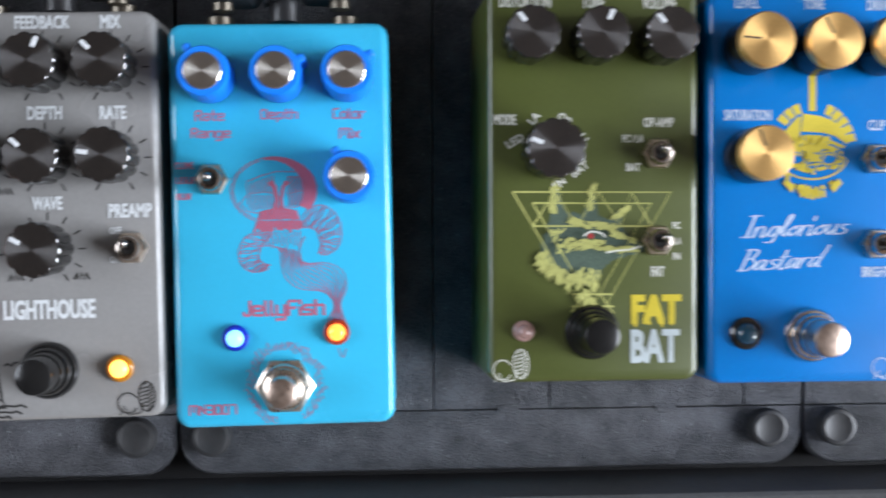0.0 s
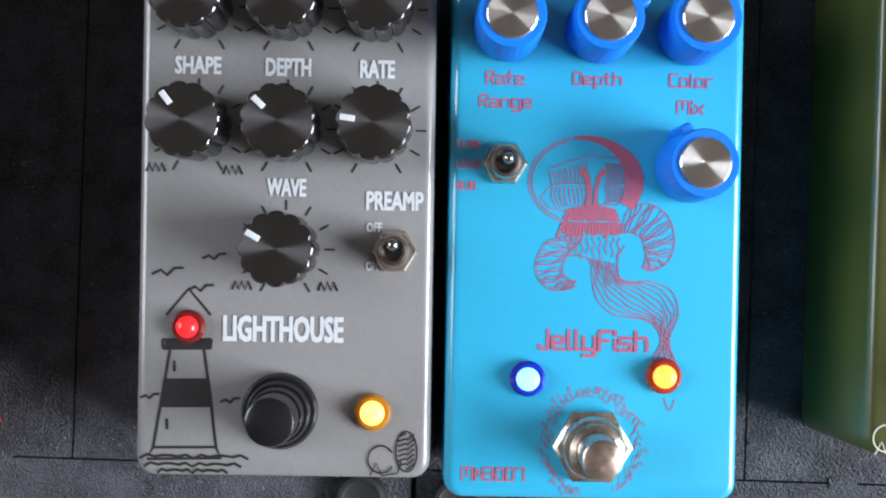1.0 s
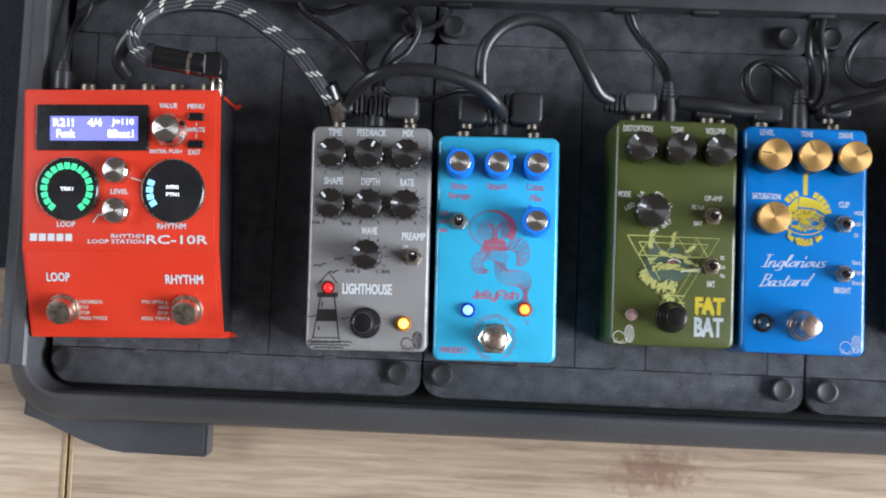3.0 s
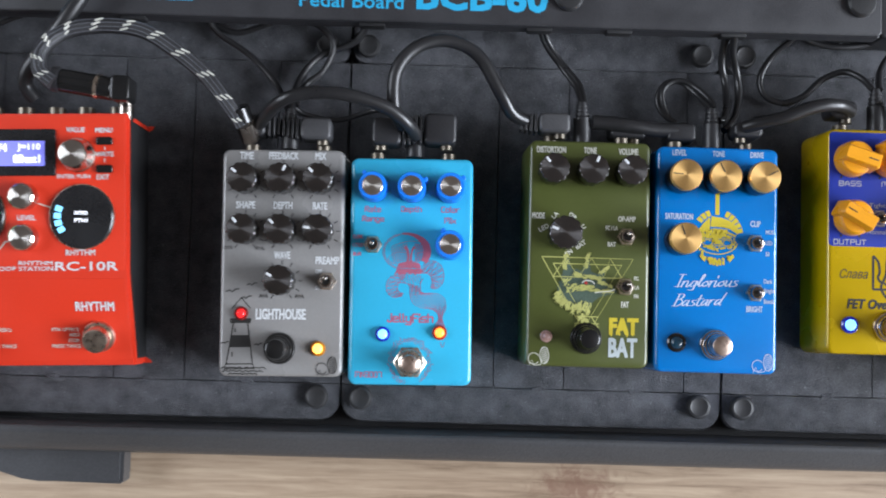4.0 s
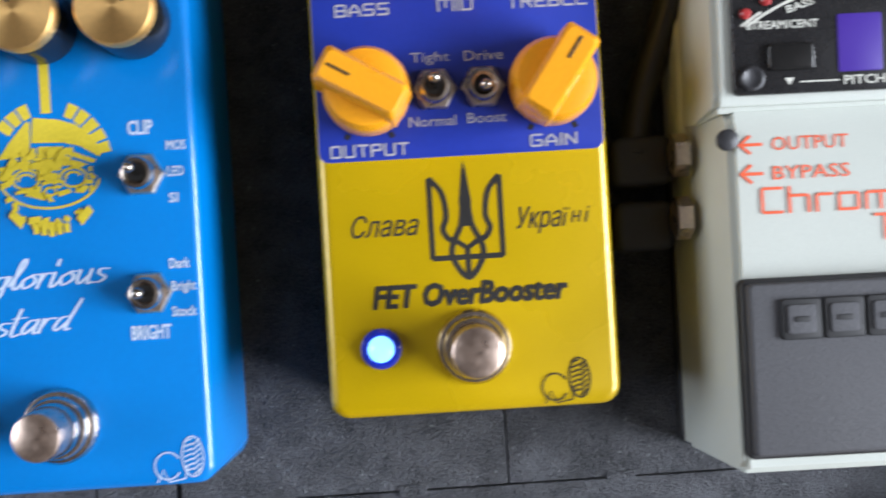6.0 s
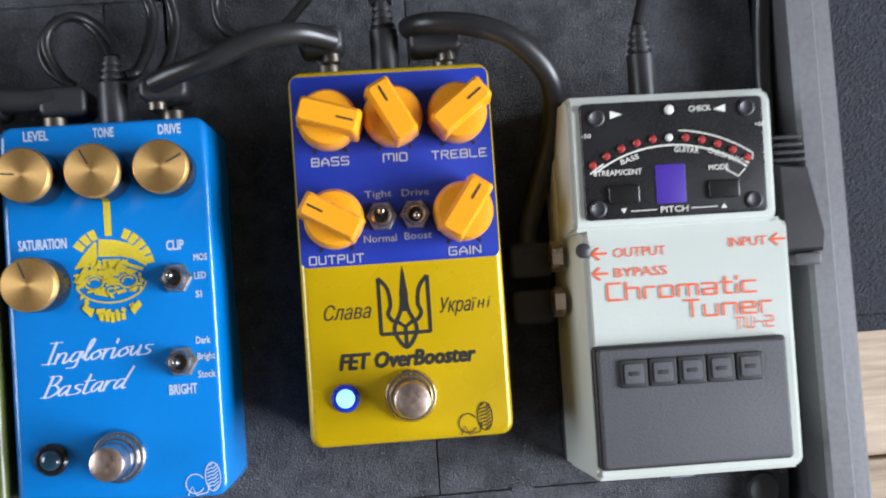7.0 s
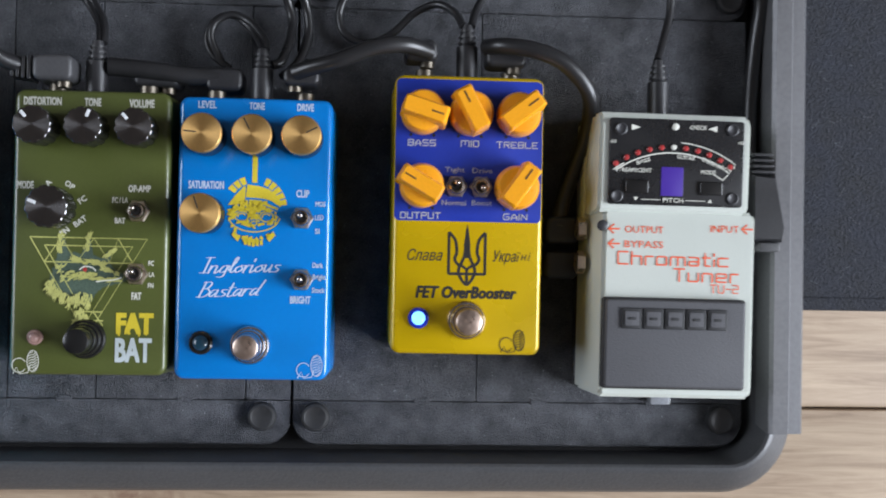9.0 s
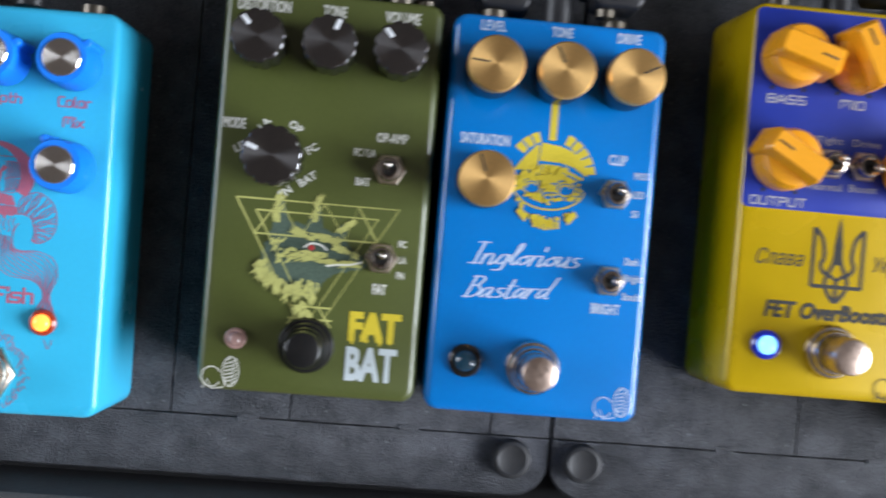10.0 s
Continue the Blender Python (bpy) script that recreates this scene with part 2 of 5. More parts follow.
def part(name, bm, material, parent=None, label="", at=(0, 0, 0), turn=(0, 0, 0), flat=False):
    """Links a bmesh as one mesh object, under a thing or a part if one is given."""
    bmesh.ops.recalc_face_normals(bm, faces=bm.faces)
    if not flat:
        for f in bm.faces:
            f.smooth = True
        for e in bm.edges:
            e.smooth = len(e.link_faces) == 2 and e.calc_face_angle(0) < SHARP
    me = bpy.data.meshes.new(name)
    bm.to_mesh(me)
    bm.free()
    me.materials.append(material)
    ob = new(name, me)
    ob.matrix_basis = pose(*at, *turn)
    if parent:
        ob.parent = parent
    if label:
        tagged(ob, label)
    return ob


def thing(name, label, category, at=(0, 0, 0), turn=0.0, group="", kind=""):
    ob = new(name)
    ob.empty_display_size = 0.02
    ob.matrix_basis = pose(*at, 0, 0, turn)
    return tagged(ob, label, category, group, kind)


def loft(loops, caps=True):
    """Rings of equal count, each a list of points, joined into a closed skin."""
    bm = bmesh.new()
    rings = [[bm.verts.new(p) for p in loop] for loop in loops]
    n = len(rings[0])
    for a, b in zip(rings, rings[1:]):
        for i in range(n):
            bm.faces.new((a[i], a[(i + 1) % n], b[(i + 1) % n], b[i]))
    if caps:
        bm.faces.new(rings[0][::-1])
        bm.faces.new(rings[-1])
    return bm


def round_rect(w, d, r, z, x=0.0, y=0.0, steps=6):
    out = []
    r = min(r, w / 2 - 1e-5, d / 2 - 1e-5)
    for cx, cy, a0 in ((1, 1, 0), (-1, 1, 90), (-1, -1, 180), (1, -1, 270)):
        for k in range(steps + 1):
            a = radians(a0 + 90 * k / steps)
            out.append((x + cx * (w / 2 - r) + r * math.cos(a), y + cy * (d / 2 - r) + r * math.sin(a), z))
    return out


def slab(w, d, z0, z1, r=0.002, edge=0.001, x=0.0, y=0.0, draft=0.0, steps=5):
    """A block with rounded corners r and a rounded upper edge; draft: how much wider it is below, each side."""
    loops = [round_rect(w + 2 * draft, d + 2 * draft, r + draft, z0, x, y, steps)]
    for k in range(4):
        a = radians(90 * k / 3)
        i = edge * (1 - math.cos(a))
        loops.append(round_rect(w - 2 * i, d - 2 * i, max(r - i, 1e-4), z1 - edge + edge * math.sin(a), x, y, steps))
    return loft(loops)


def ring(r, z, n=32, x=0.0, y=0.0, wave=0.0, waves=0, sharp=1.0, start=0.0):
    out = []
    for i in range(n):
        a = 2 * math.pi * i / n + start
        rr = r * (1 + wave * (abs(math.cos(waves * a / 2)) ** sharp * 2 - 1)) if waves else r
        out.append((x + rr * math.cos(a), y + rr * math.sin(a), z))
    return out


def turned(profile, n=32, **k):
    """A turned shape from (radius, z) pairs."""
    return loft([ring(r, z, n, **k) for r, z in profile])


def hexagon(r, z0, z1):
    return loft([ring(r * s, z, 6) for s, z in ((1, z0), (1, z1 - 0.0006), (0.9, z1))])


def rod(a, b, r, n=16, r2=None):
    """A round rod from point a to point b."""
    a, b = Vector(a), Vector(b)
    q = (b - a).to_track_quat("Z", "Y")
    return loft([[a.lerp(b, f) + q @ Vector((s * math.cos(2 * math.pi * i / n), s * math.sin(2 * math.pi * i / n), 0)) for i in range(n)]
                 for f, s in ((0, r * 0.86), (0.03, r), (0.97, r2 or r), (1, (r2 or r) * 0.86))])


def smooth_path(points, steps=7):
    """A Catmull-Rom curve through the points."""
    p = [Vector(points[0])] + [Vector(q) for q in points] + [Vector(points[-1])]
    out = []
    for i in range(1, len(p) - 2):
        for k in range(steps):
            t = k / steps
            a, b, c, d = p[i - 1], p[i], p[i + 1], p[i + 2]
            out.append(0.5 * (2 * b + (c - a) * t + (2 * a - 5 * b + 4 * c - d) * t * t + (3 * b - a - 3 * c + d) * t ** 3))
    return out + [p[-1]]


def tube(points, r, n=10, steps=7, twist=0.0):
    line = smooth_path(points, steps)
    loops, up = [], Vector((0, 0, 1))
    for i, p in enumerate(line):
        way = (line[min(i + 1, len(line) - 1)] - line[max(i - 1, 0)]).normalized()
        side = way.cross(up)
        side = side.normalized() if side.length > 1e-4 else Vector((1, 0, 0))
        top = side.cross(way)
        loops.append([p + r * (side * math.cos(2 * math.pi * k / n + twist * i) + top * math.sin(2 * math.pi * k / n + twist * i)) for k in range(n)])
    return loft(loops)


def ribbon(lines, width, z, closed=False, thick=0.0001):
    """Printed strokes: flat strips along lines of (x, y) in millimetres."""
    bm = bmesh.new()
    for k, line in enumerate(lines):
        rise = z + thick + 0.000003 * (k % 23)
        pts = [Vector((p[0] / 1000, p[1] / 1000)) for p in line]
        if closed:
            pts.append(pts[0])
        prev = None
        for i, p in enumerate(pts):
            way = pts[min(i + 1, len(pts) - 1)] - pts[max(i - 1, 0)]
            way = way.normalized() if way.length > 1e-9 else Vector((1, 0))
            o = Vector((-way.y, way.x)) * width / 2000
            pair = [bm.verts.new((p.x + q.x, p.y + q.y, rise + 0.0000008 * i)) for q in (o, -o)]
            if prev:
                bm.faces.new((prev[0], prev[1], pair[1], pair[0]))
            prev = pair
    return bm


def patches(shapes, z):
    """Printed areas: flat polygons of (x, y) in millimetres."""
    bm = bmesh.new()
    for k, s in enumerate(shapes):
        bm.faces.new([bm.verts.new((x / 1000, y / 1000, z + 0.00008 + 0.000003 * k)) for x, y in s])
    return bm


def arc(cx, cy, r, a0, a1, n=16, ry=None):
    return [(cx + r * math.cos(radians(a0 + (a1 - a0) * i / n)), cy + (ry or r) * math.sin(radians(a0 + (a1 - a0) * i / n))) for i in range(n + 1)]


def word(parent, text, x, y, height, material, z=0.04, width=0.0, shear=0.0, bold=0.0, turn=0.0, name="lettering", tilt=0.0, lift=0.00012):
    """A printed word, centred at x, y (millimetres), of that height over its bounds; width squeezes it."""
    cu = bpy.data.curves.new(name, "FONT")
    cu.body, cu.size, cu.resolution_u, cu.shear = text, 1.0, 2, shear
    tmp = new(name, cu)
    me = bpy.data.meshes.new_from_object(tmp.evaluated_get(bpy.context.evaluated_depsgraph_get()))
    bpy.data.objects.remove(tmp)
    co = np.array([v.co[:] for v in me.vertices])
    lo, hi = co.min(0), co.max(0)
    sy = height / 1000 / (hi[1] - lo[1])
    sx = width / 1000 / (hi[0] - lo[0]) if width else sy
    me.transform(Matrix.Diagonal((sx, sy, 0, 1)) @ Matrix.Translation((-(lo[0] + hi[0]) / 2, -(lo[1] + hi[1]) / 2, 0)))
    if bold > 0.009:
        bm, e = bmesh.new(), bold * 1.1 * sy
        for i, (ox, oy) in enumerate(((0, 0), (-e, -e), (e, -e), (-e, e), (e, e))):
            me.transform(Matrix.Translation((ox, oy, 0.00002 * i)))
            bm.from_mesh(me)
            me.transform(Matrix.Translation((-ox, -oy, -0.00002 * i)))
        bm.to_mesh(me)
        bm.free()
    me.materials.append(material)
    ob = new(name, me)
    ob.parent = parent
    ob.matrix_basis = pose(x / 1000, y / 1000, z + lift, tilt, 0, turn)
    return ob


# strokes of each letter on a small grid: pairs of digits x, y; base line at 2, capitals to 8, tails to 0
SQUARE = {"C": "48080242", "h": "0802 064642", "r": "020636", "o": "0206464202", "m": "02066662 3632", "a": "064642020444", "t": "181232 0636", "i": "0205 0708", "c": "46060242",
          "T": "0848 2822", "u": "06024246", "n": "02064642", "e": "044446060242", "J": "38320203", "l": "080212", "y": "060242 464000", "F": "480802 0535", "s": "460604444202",
          "R": "0208484505 2542", "g": "420206464000", "D": "0208484202", "p": "0006464202", "M": "02086862 3834", "x": "0642 0246", "N": "02084248", "3": "08484202 0545", "0": "0208484202",
          "7": "084842", "U": "08024248", "-": "0535", "2": "084845050242", "O": "0208484202", "P": "0208484505", "B": "0208484202 0545", "Y": "08054548 2522", "A": "0205284542 0444", "S": "480805454202",
          "I": "0802", "L": "080242", "E": "48080242 0535", "K": "0802 480542", "G": "480802424525"}
BRUSH = {"I": "0949 2922 0242", "n": "0502 031535324253", "g": "35150312334535 35312000", "l": "03272918132233", "o": "2504031233342545", "r": "0502 031535", "i": "05021223 0708",
         "u": "05031234 353242", "s": "351514332202", "B": "1912 0939483616 36543202", "a": "3515031234 353242", "t": "181232 0636", "d": "3515031234 49343242"}


def strokes(parent, text, x, y, height, material, z, width, weight, letters=SQUARE, brush=False, shear=0.0, turn=0.0):
    """A word of drawn strokes, centred at x, y (millimetres): round-cornered square letters, or a brush script."""
    lines, at = [], 0.0
    for c in text:
        far = 0
        for s in letters[c].split():
            pts = [(int(s[i]), int(s[i + 1])) for i in range(0, len(s) - 1, 2)]
            far = max([far] + [p[0] for p in pts])
            if brush and len(pts) > 2:
                q = [(p.x, p.y) for p in smooth_path([(u, v, 0) for u, v in pts], 4)]
            elif len(pts) > 2:
                q = [pts[0]]
                for p0, p1, p2 in zip(pts, pts[1:], pts[2:]):
                    for o, f in ((p0, 1.1), (p0, 0.35), (p2, 0.35), (p2, 1.1)):
                        d = math.dist(o, p1)
                        f = min(f, 0.48 * d)
                        q.append((p1[0] + (o[0] - p1[0]) * f / d, p1[1] + (o[1] - p1[1]) * f / d))
                q.append(pts[-1])
            else:
                q = pts
            lines.append([(u + at + shear * v, v) for u, v in q])
        at += far + (0.4 if brush else 1.7)
    every = np.array([p for line in lines for p in line])
    lo, hi = every.min(0), every.max(0)
    fx, fy = (width - weight) / (hi[0] - lo[0]), (height - weight) / (hi[1] - lo[1])
    bm = bmesh.new()
    for k, line in enumerate(lines):
        pts = [Vector(((u - (lo[0] + hi[0]) / 2) * fx, (v - (lo[1] + hi[1]) / 2) * fy)) for u, v in line]
        prev = None
        for i, p in enumerate(pts):
            way = (pts[min(i + 1, len(pts) - 1)] - pts[max(i - 1, 0)]).normalized()
            w = weight * (0.4 + 0.75 * abs(way.y)) if brush else weight
            end = way * (weight / 2 if i == len(pts) - 1 else -weight / 2 if i == 0 else 0)
            o = Vector((-way.y, way.x)) * w / 2
            pair = [bm.verts.new(((p.x + end.x + q.x) / 1000, (p.y + end.y + q.y) / 1000, 0.000006 * (k % 7) + 0.0000015 * i)) for q in (o, -o)]
            if prev:
                bm.faces.new((prev[0], prev[1], pair[1], pair[0]))
            prev = pair
    return part("lettering", bm, material, parent, at=(x / 1000, y / 1000, z + 0.00012), turn=(0, 0, turn))


def bars(parent, x, y, w, h, count, material, z=0.04, name="printed_mark", turn=0.0):
    """Unreadable writing or a maker's mark as plain bars."""
    step = w / count
    shapes = [[(-w / 2 + i * step, -h / 2), (-w / 2 + (i + 0.78) * step, -h / 2), (-w / 2 + (i + 0.78) * step, h / 2), (-w / 2 + i * step, h / 2)] for i in range(count)]
    return part(name, patches(shapes, 0), material, parent, at=(x / 1000, y / 1000, z), turn=(0, 0, turn))


# ---- pedal hardware ----
def add_toggle(p, x, y, lean=(0.15, 0.3), z=0.04):
    s = part("toggle_switch", hexagon(0.0051, 0, 0.0020), NICKEL, p, "nickel toggle switch", at=(x / 1000, y / 1000, z))
    part("bushing", turned([(0.0036, 0.0016), (0.0036, 0.0046), (0.0033, 0.0056), (0.0026, 0.0058), (0.0020, 0.0053), (0.0019, 0.0040)], 24), CHROME, s)
    part("socket", turned([(0.00195, 0.0034), (0.00195, 0.0046), (0.001, 0.0047)], 18), SOCKET, s)
    tip = Vector((lean[0] * 0.003, lean[1] * 0.003, 0.0108))
    bat = rod((0, 0, 0.0044), tip, 0.0008, 12, 0.0011)
    bmesh.ops.create_uvsphere(bat, u_segments=14, v_segments=10, radius=0.00125, matrix=Matrix.Translation(tip))
    part("lever", bat, DARKCHROME, s)
    return s


def add_footswitch(p, x, y, metal, cap, black=False, z=0.04, r=0.0047, round_nut=False):
    base = turned([(0.0084, 0), (0.0084, 0.0014), (0.0078, 0.0024), (0.0070, 0.0026), (0.006, 0.0024)], 40) if black or round_nut else hexagon(0.0088, 0, 0.0026)
    s = part("footswitch", base, metal, p, at=(x / 1000, y / 1000, z))
    part("collar", turned([(0.0070, 0.0015), (0.0070, 0.0042), (0.0065, 0.0050), (0.0060, 0.0050), (0.0058, 0.0078), (r * 1.04, 0.0084), (r * 1.02, 0.0080)], 36), metal, s)
    part("button", turned([(r, 0.0075), (r, 0.0148), (r * 0.95, 0.0157), (r * 0.86, 0.0160)], 36), cap, s)
    return s


def add_led(p, x, y, lens, bezel, r=0.0032, z=0.04):
    s = part("indicator_led", turned([(r * 1.2, 0), (r * 1.2, 0.0012), (r * 1.0, 0.0019), (r * 0.85, 0.0019)], 24), bezel, p, at=(x / 1000, y / 1000, z))
    part("lens", turned([(r * 0.78, 0.0012), (r * 0.78, 0.0024), (r * 0.62, 0.0034), (r * 0.3, 0.0039)], 24), lens, s)
    return s


def add_knob_fluted(p, x, y, pointer, r=0.0079, h=0.0150, z=0.04):
    """Black fluted knob with a spun top and a white pointer."""
    k = part("knob", loft([ring(q, zz, 96, wave=0.05, waves=12, sharp=0.55) for q, zz in ((r * 0.93, 0.0012), (r * 0.95, 0.0034), (r * 0.97, h - 0.0016), (r * 0.955, h - 0.0004))]), BLACK, p, at=(x / 1000, y / 1000, z), turn=(0, 0, pointer))
    part("cap", loft([ring(q, zz, 96, wave=0.035, waves=12, sharp=0.55) for q, zz in ((r * 0.945, h - 0.0006), (r * 0.945, h + 0.0001), (r * 0.92, h + 0.0003))]), DARKSPUN, k)
    part("pointer", slab(r * 0.40, 0.0013, h + 0.0003, h + 0.0005, 0.0002, 0.0001, x=r * 0.69), WHITE, k)
    return k


def add_knob_blue(p, x, y, pointer, z=0.04):
    r, h = 0.0073, 0.0145
    k = part("knob", loft([ring(q, zz, 80, wave=0.012, waves=30) for q, zz in ((r * 1.05, 0.001), (r, h - 0.001), (r * 0.95, h))]), BLUEPLASTIC, p, at=(x / 1000, y / 1000, z), turn=(0, 0, pointer))
    part("cap", turned([(r * 0.74, h - 0.0004), (r * 0.74, h + 0.0003), (r * 0.70, h + 0.0006)], 40), SPUN, k)
    part("pointer", slab(0.0028, 0.0024, 0.001, h - 0.0006, 0.0009, 0.0006, x=r * 1.08), BLUEPLASTIC, k)
    return k


def add_knob_gold(p, x, y, pointer, z=0.04):
    r, h = 0.0083, 0.0165
    k = part("knob", loft([ring(q, zz, 108, wave=0.018, waves=36) for q, zz in ((r, 0.001), (r, 0.0125), (r * 0.98, 0.013))]), BLACK, p, at=(x / 1000, y / 1000, z), turn=(0, 0, pointer))
    part("cap", turned([(r * 0.99, 0.0128), (r * 0.99, h - 0.0006), (r * 0.94, h), (r * 0.9, h)], 56), GOLD, k)
    part("pointer", slab(r * 0.62, 0.0005, h, h + 0.0002, 0.0001, 0.00005, x=r * 0.56), JET, k)
    return k


def add_knob_orange(p, x, y, pointer, z=0.04):
    """Round knob with a raised bar whose blunt end juts out as the pointer."""
    r = 0.0096
    k = part("knob", turned([(r, 0.0012), (r, 0.0055), (r * 0.96, 0.0085), (r * 0.86, 0.0105), (r * 0.6, 0.0112)], 48), ORANGE, p, at=(x / 1000, y / 1000, z), turn=(0, 0, pointer))
    bar = loft([[(xx * 1.0 - dx, yy, zz) for xx, yy, zz in round_rect(2.14 * r - i, 0.0092 - i, 0.0012, zz, 0.0009)] for zz, i, dx in ((0.003, 0, 0), (0.0150, 0.0012, 0.0), (0.0165, 0.0030, 0.0003))])
    part("grip", bar, ORANGE, k)
    part("pointer", slab(r * 0.55, 0.0006, 0.0165, 0.0167, 0.0001, 0.00005, x=r * 0.62), JET, k)
    return k


def add_jack(p, x, y_back, z=0.022):
    return part("jack_socket", rod((x, y_back - 0.001, z), (x, y_back + 0.0042, z), 0.0040, 12), BRASS, p)


def enclosure(name, label, paint, x, y, turn, group="stomp boxes on the board"):
    """Die-cast stomp box with a slightly tapered body."""
    p = thing(name, label, "guitar pedal", (x, y, 0.0005), turn, group)
    part("body", slab(0.0652, 0.1208, 0.0025, 0.0395, 0.0042, 0.0021, draft=0.0011), paint, p)
    part("base_plate", slab(0.0655, 0.1212, 0.0, 0.0024, 0.004, 0.0004), paint, p)
    for sx in (-0.0195, 0.0195):
        add_jack(p, sx, 0.0612)
    return p


def maker_mark(p, x, y, material):
    """Maker's mark: a hatched oval beside a rounded outline, kept plain."""
    tail = [(x + 3.4 + 2.3 * math.cos(a) - 0.5 * math.sin(a), y + 1.2 + 4.4 * math.sin(a) + 0.8 * math.cos(a)) for a in np.linspace(0, 2 * math.pi, 25)]
    lines = [tail]
    for k in range(-3, 4):
        lines += [[(x + 1.6, y + 1.2 + k * 1.1), (x + 3.4, y + 1.9 + k * 1.1)], [(x + 3.4, y + 0.4 + k * 1.1), (x + 5.1, y + 1.8 + k * 1.1)]]
    lines.append(arc(x - 2.2, y - 0.6, 2.9, 30, 330, 20, 3.0))
    lines.append([(x - 4.6, y - 4.2), (x - 3.2, y - 1.4), (x - 2.0, y - 4.2), (x + 1.5, y - 3.6), (x + 2.2, y - 1.0)])
    return part("maker_mark", ribbon(lines, 0.34, 0.0396), material, p)

# ---- the room ----
FLOOR_Z = -0.027


def wall(name, label, x0, x1, y0, y1, z0, z1, holes=()):
    """A wall of one mesh with real openings; holes: (along0, along1, z0, z1)."""
    bm = bmesh.new()
    along_x = (x1 - x0) > (y1 - y0)
    a0, a1 = (x0, x1) if along_x else (y0, y1)
    cuts_a = sorted({a0, a1, *[h[0] for h in holes], *[h[1] for h in holes]})
    cuts_z = sorted({z0, z1, *[h[2] for h in holes], *[h[3] for h in holes]})
    for p, q in zip(cuts_a, cuts_a[1:]):
        for u, v in zip(cuts_z, cuts_z[1:]):
            if any(h[0] <= p and q <= h[1] and h[2] <= u and v <= h[3] for h in holes):
                continue
            lo, hi = ((p, y0, u), (q, y1, v)) if along_x else ((x0, p, u), (x1, q, v))
            m = Matrix.Translation([(s + e) / 2 for s, e in zip(lo, hi)]) @ Matrix.Diagonal([e - s for s, e in zip(lo, hi)] + [1])
            bmesh.ops.create_cube(bm, size=1.0, matrix=m)
    return tagged(part(name, bm, PLASTER, flat=True), label, "wall", kind="structure")


# unseen walls and ceiling, added dark so the gaps between pedals get little fill
wall("wall_east", "unseen plaster wall darkened to cut bounce with a large window opening", 3.6, 3.75, -2.3, 2.3, FLOOR_Z, 2.72, [(-1.9, 0.5, 0.90, 2.60)])
wall("wall_west", "unseen plaster wall darkened to cut bounce with a balcony window opening", -2.65, -2.5, -2.3, 2.3, FLOOR_Z, 2.72, [(-0.4, 1.0, 0.80, 2.10)])
wall("wall_north", "unseen plaster wall darkened to cut bounce", -2.5, 3.6, 2.15, 2.3, FLOOR_Z, 2.72)
wall("wall_south", "unseen plaster wall darkened to cut bounce", -2.5, 3.6, -2.3, -2.15, FLOOR_Z, 2.72)
tagged(part("ceiling", slab(6.5, 4.7, 2.725, 2.82, 0.01, 0.005, 0.55), PLASTER), "unseen plaster ceiling darkened to cut bounce", "ceiling", kind="structure")
tagged(part("ground", slab(9.0, 9.0, FLOOR_Z - 0.15, FLOOR_Z - 0.013, 0.01, 0.001), SHELL), "dark screed under the floorboards", "subfloor", kind="structure")

# ---- the case ----
X0, X1, Y0, Y1 = -0.3225, 0.3640, -0.1165, 0.296
CX, CY, CW, CD = (X0 + X1) / 2, (Y0 + Y1) / 2, X1 - X0, Y1 - Y0
case = thing("pedalboard_case", "dark grey plastic pedalboard case with raised rim, on a rug", "pedalboard", (0, 0, FLOOR_Z + 0.003))
UP = -FLOOR_Z - 0.003
shell = loft([round_rect(CW - 0.022, CD - 0.022, 0.030, 0.001, CX, CY), round_rect(CW - 0.010, CD - 0.010, 0.036, 0.006, CX, CY),
              round_rect(CW - 0.010, CD - 0.010, 0.036, UP - 0.012, CX, CY)])
part("tray", shell, SHELL, case)
T = UP + 0.019
rim_profile = ((0.0050, UP - 0.013), (0.0022, UP - 0.006), (0.0, UP + 0.002), (0.0002, UP + 0.006), (0.0020, UP + 0.0095), (0.0050, UP + 0.0122), (0.0056, UP + 0.0128), (0.0105, T - 0.0022),
               (0.0125, T - 0.0004), (0.0140, T), (0.0152, T - 0.0007), (0.0159, T - 0.003), (0.0164, UP - 0.013))
rim_loops = [round_rect(CW - 2 * i, CD - 2 * i, max(0.034 - i, 0.012), z, CX, CY, 10) for i, z in rim_profile]
rim = loft(rim_loops + [rim_loops[0]], caps=False)
bmesh.ops.remove_doubles(rim, verts=rim.verts, dist=1e-6)
part("rim", rim, RIM, case, "moulded grey-black plastic rim")
for x, s in ((X0, 1), (X1, -1)):
    prof = [(-0.0012, T - 0.016), (-0.0012, T - 0.002), (0.0005, T + 0.0008), (0.0060, T + 0.0010), (0.0068, T + 0.0022), (0.0140, T + 0.0022), (0.0156, T + 0.0008), (0.0162, T - 0.003), (0.0162, T - 0.014)]
    loops = [[(x + s * a, y, z) for a, z in prof + [(0.0140, T - 0.016), (0.0140, T - 0.004), (0.0010, T - 0.004)]] for y in (-0.0865, 0.255)]
    part("edge_strip", loft(loops), STRIP if s < 0 else RIM, case, "straight grey extruded strip clipped over the rim")
foot = loft([[(x, y, z) for x, y in ((-0.318, -0.100), (-0.319, -0.1165), (-0.303, -0.1215), (-0.283, -0.1300), (-0.268, -0.1345), (-0.258, -0.1358), (-0.2120, -0.1365), (-0.2105, -0.1350), (-0.2105, -0.100))] for z in (0.001, UP - 0.012, UP - 0.008)])
